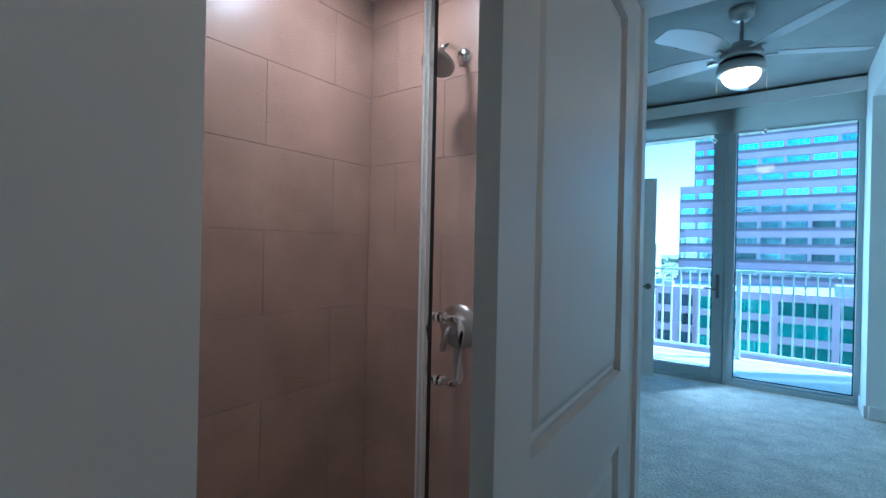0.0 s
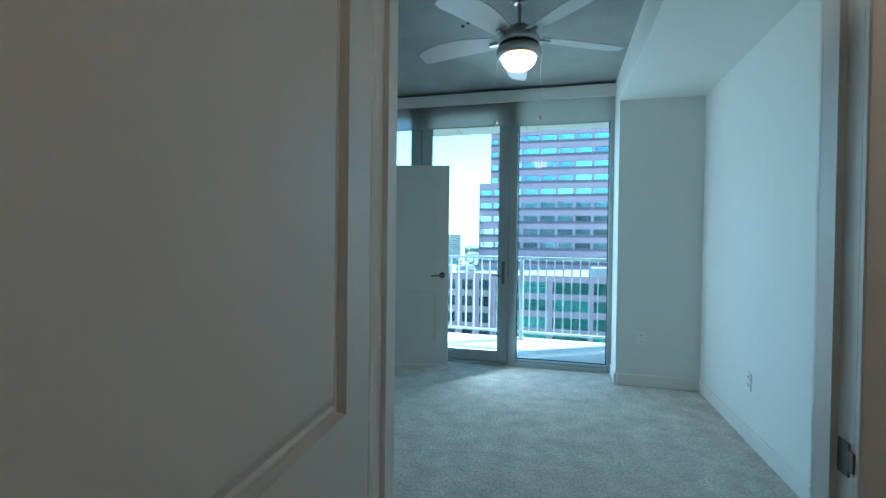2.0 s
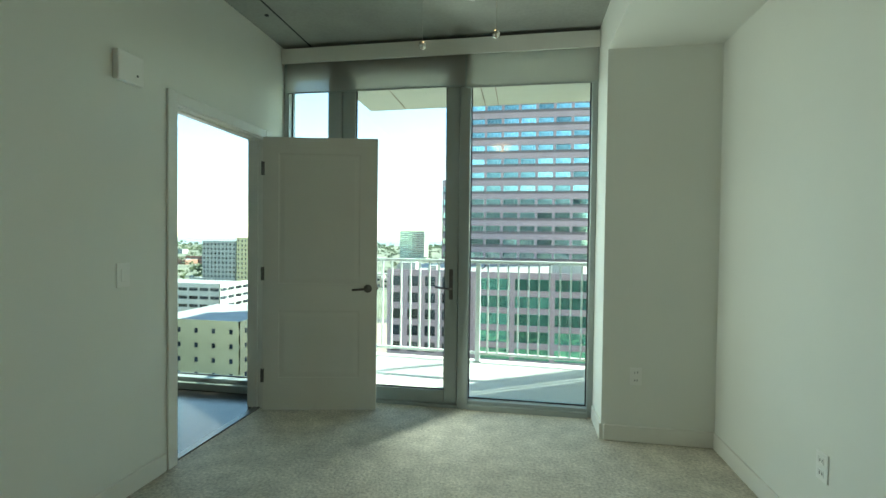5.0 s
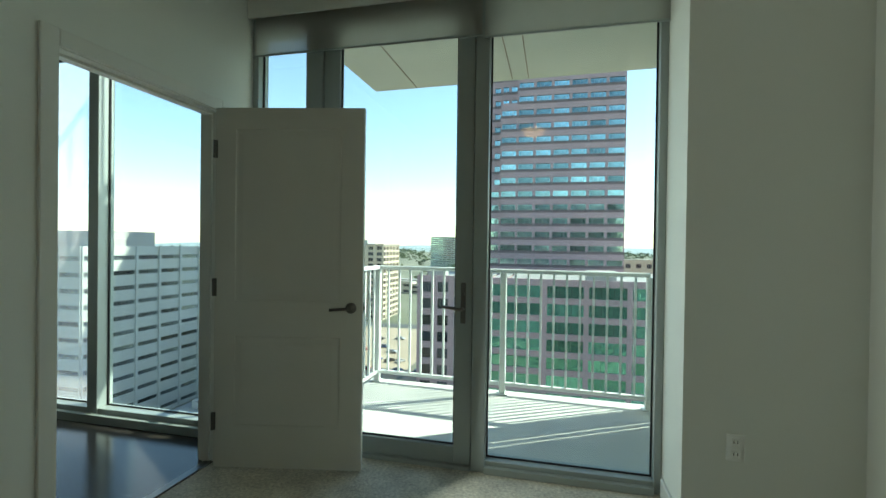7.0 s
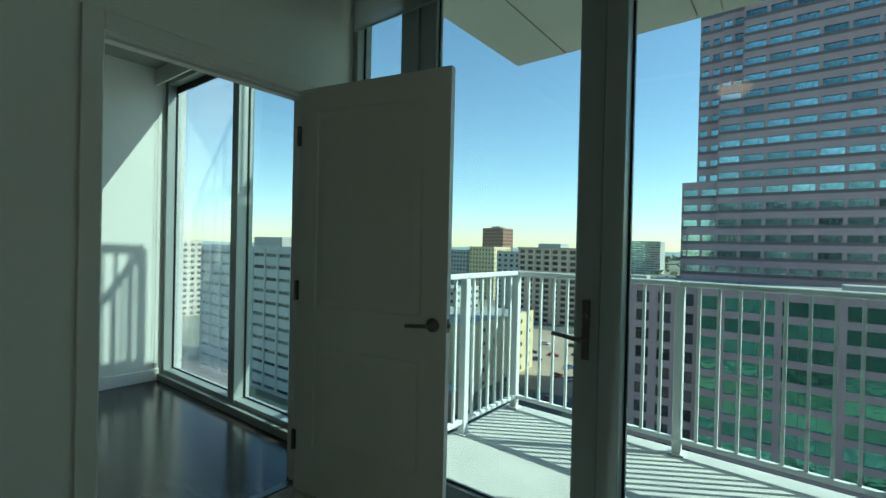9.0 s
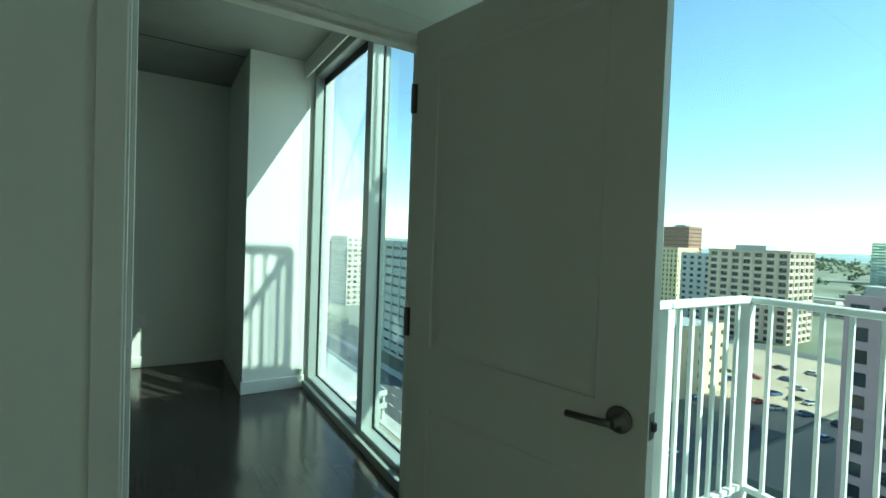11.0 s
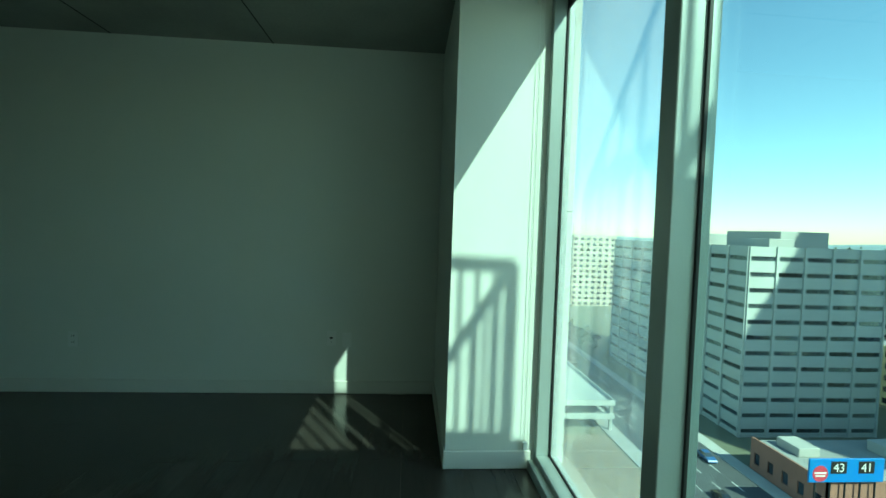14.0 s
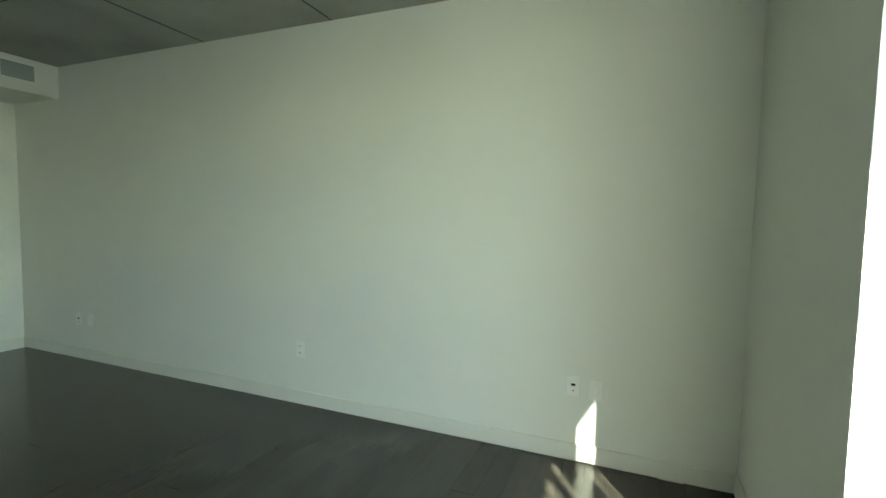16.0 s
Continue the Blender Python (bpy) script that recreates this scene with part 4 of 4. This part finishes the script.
# street trees and the wooded horizon: ragged clumps of small facets
def clumps(name, spots, label):
    verts, faces = [], []
    rnd = random.Random(3)
    for x, y, s, n in spots:
        for _ in range(n):
            cx, cy, cz = x + rnd.gauss(0, s * 0.45), y + rnd.gauss(0, s * 0.45), GZ + s * 0.5 + abs(rnd.gauss(0, s * 0.35))
            for _ in range(5):
                o = len(verts)
                for q in range(4):
                    verts.append((cx + rnd.gauss(0, s * 0.16), cy + rnd.gauss(0, s * 0.16), cz + rnd.gauss(0, s * 0.14)))
                faces += [(o, o + 1, o + 2), (o, o + 2, o + 3), (o, o + 3, o + 1), (o + 1, o + 3, o + 2)]
    me = bpy.data.meshes.new(name)
    me.from_pydata(verts, [], faces)
    me.materials.append(LEAF)
    return tagged(new(name, me), label, "trees", kind="stuff")


spots = []
for k in range(1500):
    r, a = 380 + 2400 * random.random() ** 0.8, radians(random.uniform(-15, 85))
    spots.append((-r * math.sin(a), r * math.cos(a), random.uniform(4, 7) * (1 + r / 1500), 5))
for k in range(40):
    spots.append((random.uniform(-260, -165), random.uniform(64, 71), 4, 14))
clumps("far_trees", spots, "dull green trees spread to the hazy horizon")
hill = bmesh.new()
rows_ = []
for i in range(81):
    a = radians(-40 + 150 * i / 80)
    rows_.append([hill.verts.new((-r * math.sin(a), r * math.cos(a), GZ + h * (0.8 + 0.4 * math.sin(i * 0.7) * math.sin(i * 0.23)))) for r, h in ((2900, -3), (3600, 42), (4300, 40), (4400, -3))])
for p, q in zip(rows_, rows_[1:]):
    for j in range(3):
        hill.faces.new((p[j], p[j + 1], q[j + 1], q[j])).smooth = True
# distance haze is mixed into the woods' base colour
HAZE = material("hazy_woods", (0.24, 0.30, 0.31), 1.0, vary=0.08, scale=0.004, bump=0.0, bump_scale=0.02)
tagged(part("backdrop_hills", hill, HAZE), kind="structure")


def car(paint, label, m):
    c = thing("parked_car", label, "car", m, group="parked cars")
    bm = bmesh.new()
    prof = [(-2.2, 0.35), (-2.25, 0.7), (-2.1, 0.92), (-1.2, 0.98), (1.0, 0.95), (2.0, 0.78), (2.2, 0.55), (2.15, 0.32)]
    L = [bm.verts.new((x, -0.88, z)) for x, z in prof]
    R = [bm.verts.new((x, 0.88, z)) for x, z in prof]
    bm.faces.new(L), bm.faces.new(R[::-1])
    for i in range(len(prof)):
        j = (i + 1) % len(prof)
        bm.faces.new((L[j], L[i], R[i], R[j]))
    part("body", bm, paint, c)
    bm = bmesh.new()
    prof = [(-1.75, 0.96), (-1.2, 1.40), (0.2, 1.42), (0.95, 0.96)]
    L = [bm.verts.new((x, -0.80 if z < 1 else -0.64, z)) for x, z in prof]
    R = [bm.verts.new((x, 0.80 if z < 1 else 0.64, z)) for x, z in prof]
    bm.faces.new(L), bm.faces.new(R[::-1])
    for i in range(4):
        j = (i + 1) % 4
        bm.faces.new((L[j], L[i], R[i], R[j]))
    part("cabin", bm, DGLASS, c, "dark glazed cabin")
    part("roof", box(-1.18, 0.18, -0.62, 0.62, 1.405, 1.44, 0.02), paint, c)
    for x in (-1.35, 1.35):
        for y in (-0.80, 0.80):
            part("wheel", rod((x, y - 0.1, 0.32), (x, y + 0.1, 0.32), 0.32, seg=12), TYRE, c)
    return c


names = ("white", "black", "red", "blue", "silver")
protos = []
spots = [(0, -62, 50.5, 0), (1, -70, 52.3, 0), (2, -46, 52, 0), (3, -75, 160, 20), (4, -80, 150, 20)]
for k, x, y, a in spots:
    protos.append(car(CARS[k], names[k] + " parked car seen from far above", pose(x, y, GZ + 0.06, 0, 0, a)))
random.seed(4)
for k, (x, y, a) in enumerate([(-61, 70, 60), (-61.2, 75, 60), (-61, 80, 60), (-61, 85, 60), (-84, 58.8, 0), (-100, 59, 180), (-120, 50, 0), (-48, 38, 30), (-52, 34, 30), (-30, 36, 30), (-82, 170, 20), (-88, 166, 25), (-95, 158, 20),
                               (-78, 140, 90), (-70, 130, 90), (-100, 172, 0), (-110, 150, 0), (-120, 168, 10), (-140, 160, 0), (-40, 130, 80), (-42, 145, 85), (-60, 170, 5), (-52, 120, 90), (-53, 90, 90), (-61, 157, 70), (-56, 157, 70), (-52, 157, 70), (-60, 144, 70), (-55, 143, 70), (-49, 145, 70), (-74, 193, 0), (-65, 195, 0), (-73, 171, 5), (-85, 189, 0), (-66, 178, 5), (-150, 56, 180), (-180, 52, 0)]):
    copy_thing(protos[(k * 3 + 1) % 5], pose(x, y, GZ + 0.06, 0, 0, a + random.uniform(-4, 4)))

# ---- pieces of floors and walls ----
random.seed(2)
PW = 0.128
bm = box(0, 1.6, 0, PW - 0.0006, -0.0118, 0.0)
plank = None
row, y = 0, 0.0
while y > -5.0:
    y -= PW
    off = (row * 0.53) % 1.6
    x = XF - off
    while x < -0.03:
        a, b = max(x, XF + 0.001), min(x + 1.597, -0.031)
        if b - a > 0.02:
            if b - a > 1.59:
                if plank is None:
                    plank = part("plank", bm, FLOORW, sub)
                    plank.matrix_basis = pose(a, y, 0)
                else:
                    again(plank, pose(a, y, 0))
            else:
                o = part("plank", box(0, b - a, 0, PW - 0.0006, -0.0118, 0.0), FLOORW, sub)
                o.matrix_basis = pose(a, y, 0)
        x += 1.6
    row += 1
rest = bmesh.new()
while y > -6.9:
    y -= PW
    box(XF + 0.001, -0.031, y, y + PW - 0.0010, -0.0118, 0.0, bm=rest)
tagged(part("far_planks", rest, FLOORW, sub), kind="stuff")

# shower tiles, 0.61 x 0.305, in running bond
TH, TW, Z0 = 0.305, 0.61, 1.33 - 0.305 * 4
side = bpy.data.objects["wall_shower_side"]
for r in range(-1, 8):
    z0, z1 = max(0.02, Z0 + r * TH), min(2.375, Z0 + (r + 1) * TH)
    if z1 - z0 < 0.02:
        continue
    s = -4.36 + (TW / 2 if r % 2 == 0 else 0) - 2 * TW
    while s < YT:
        a, b = max(s, -4.968), min(s + TW, YT)
        if b - a > 0.02:
            part("tile", box(XT - 0.008, XT, a + 0.0008, b - 0.0008, z0 + 0.0008, z1 - 0.0008, 0.0006), TILE, side)
        s += TW
    s = XT - (0.2 if r % 2 else 0.45)
    while s < XG + 0.09:
        a, b = max(s, XT + 0.001), min(s + TW, XG + 0.09)
        if b - a > 0.02:
            part("tile", box(a + 0.0008, b - 0.0008, YT, YT + 0.008, z0 + 0.0008, z1 - 0.0008, 0.0006), TILE, hw)
        s += TW
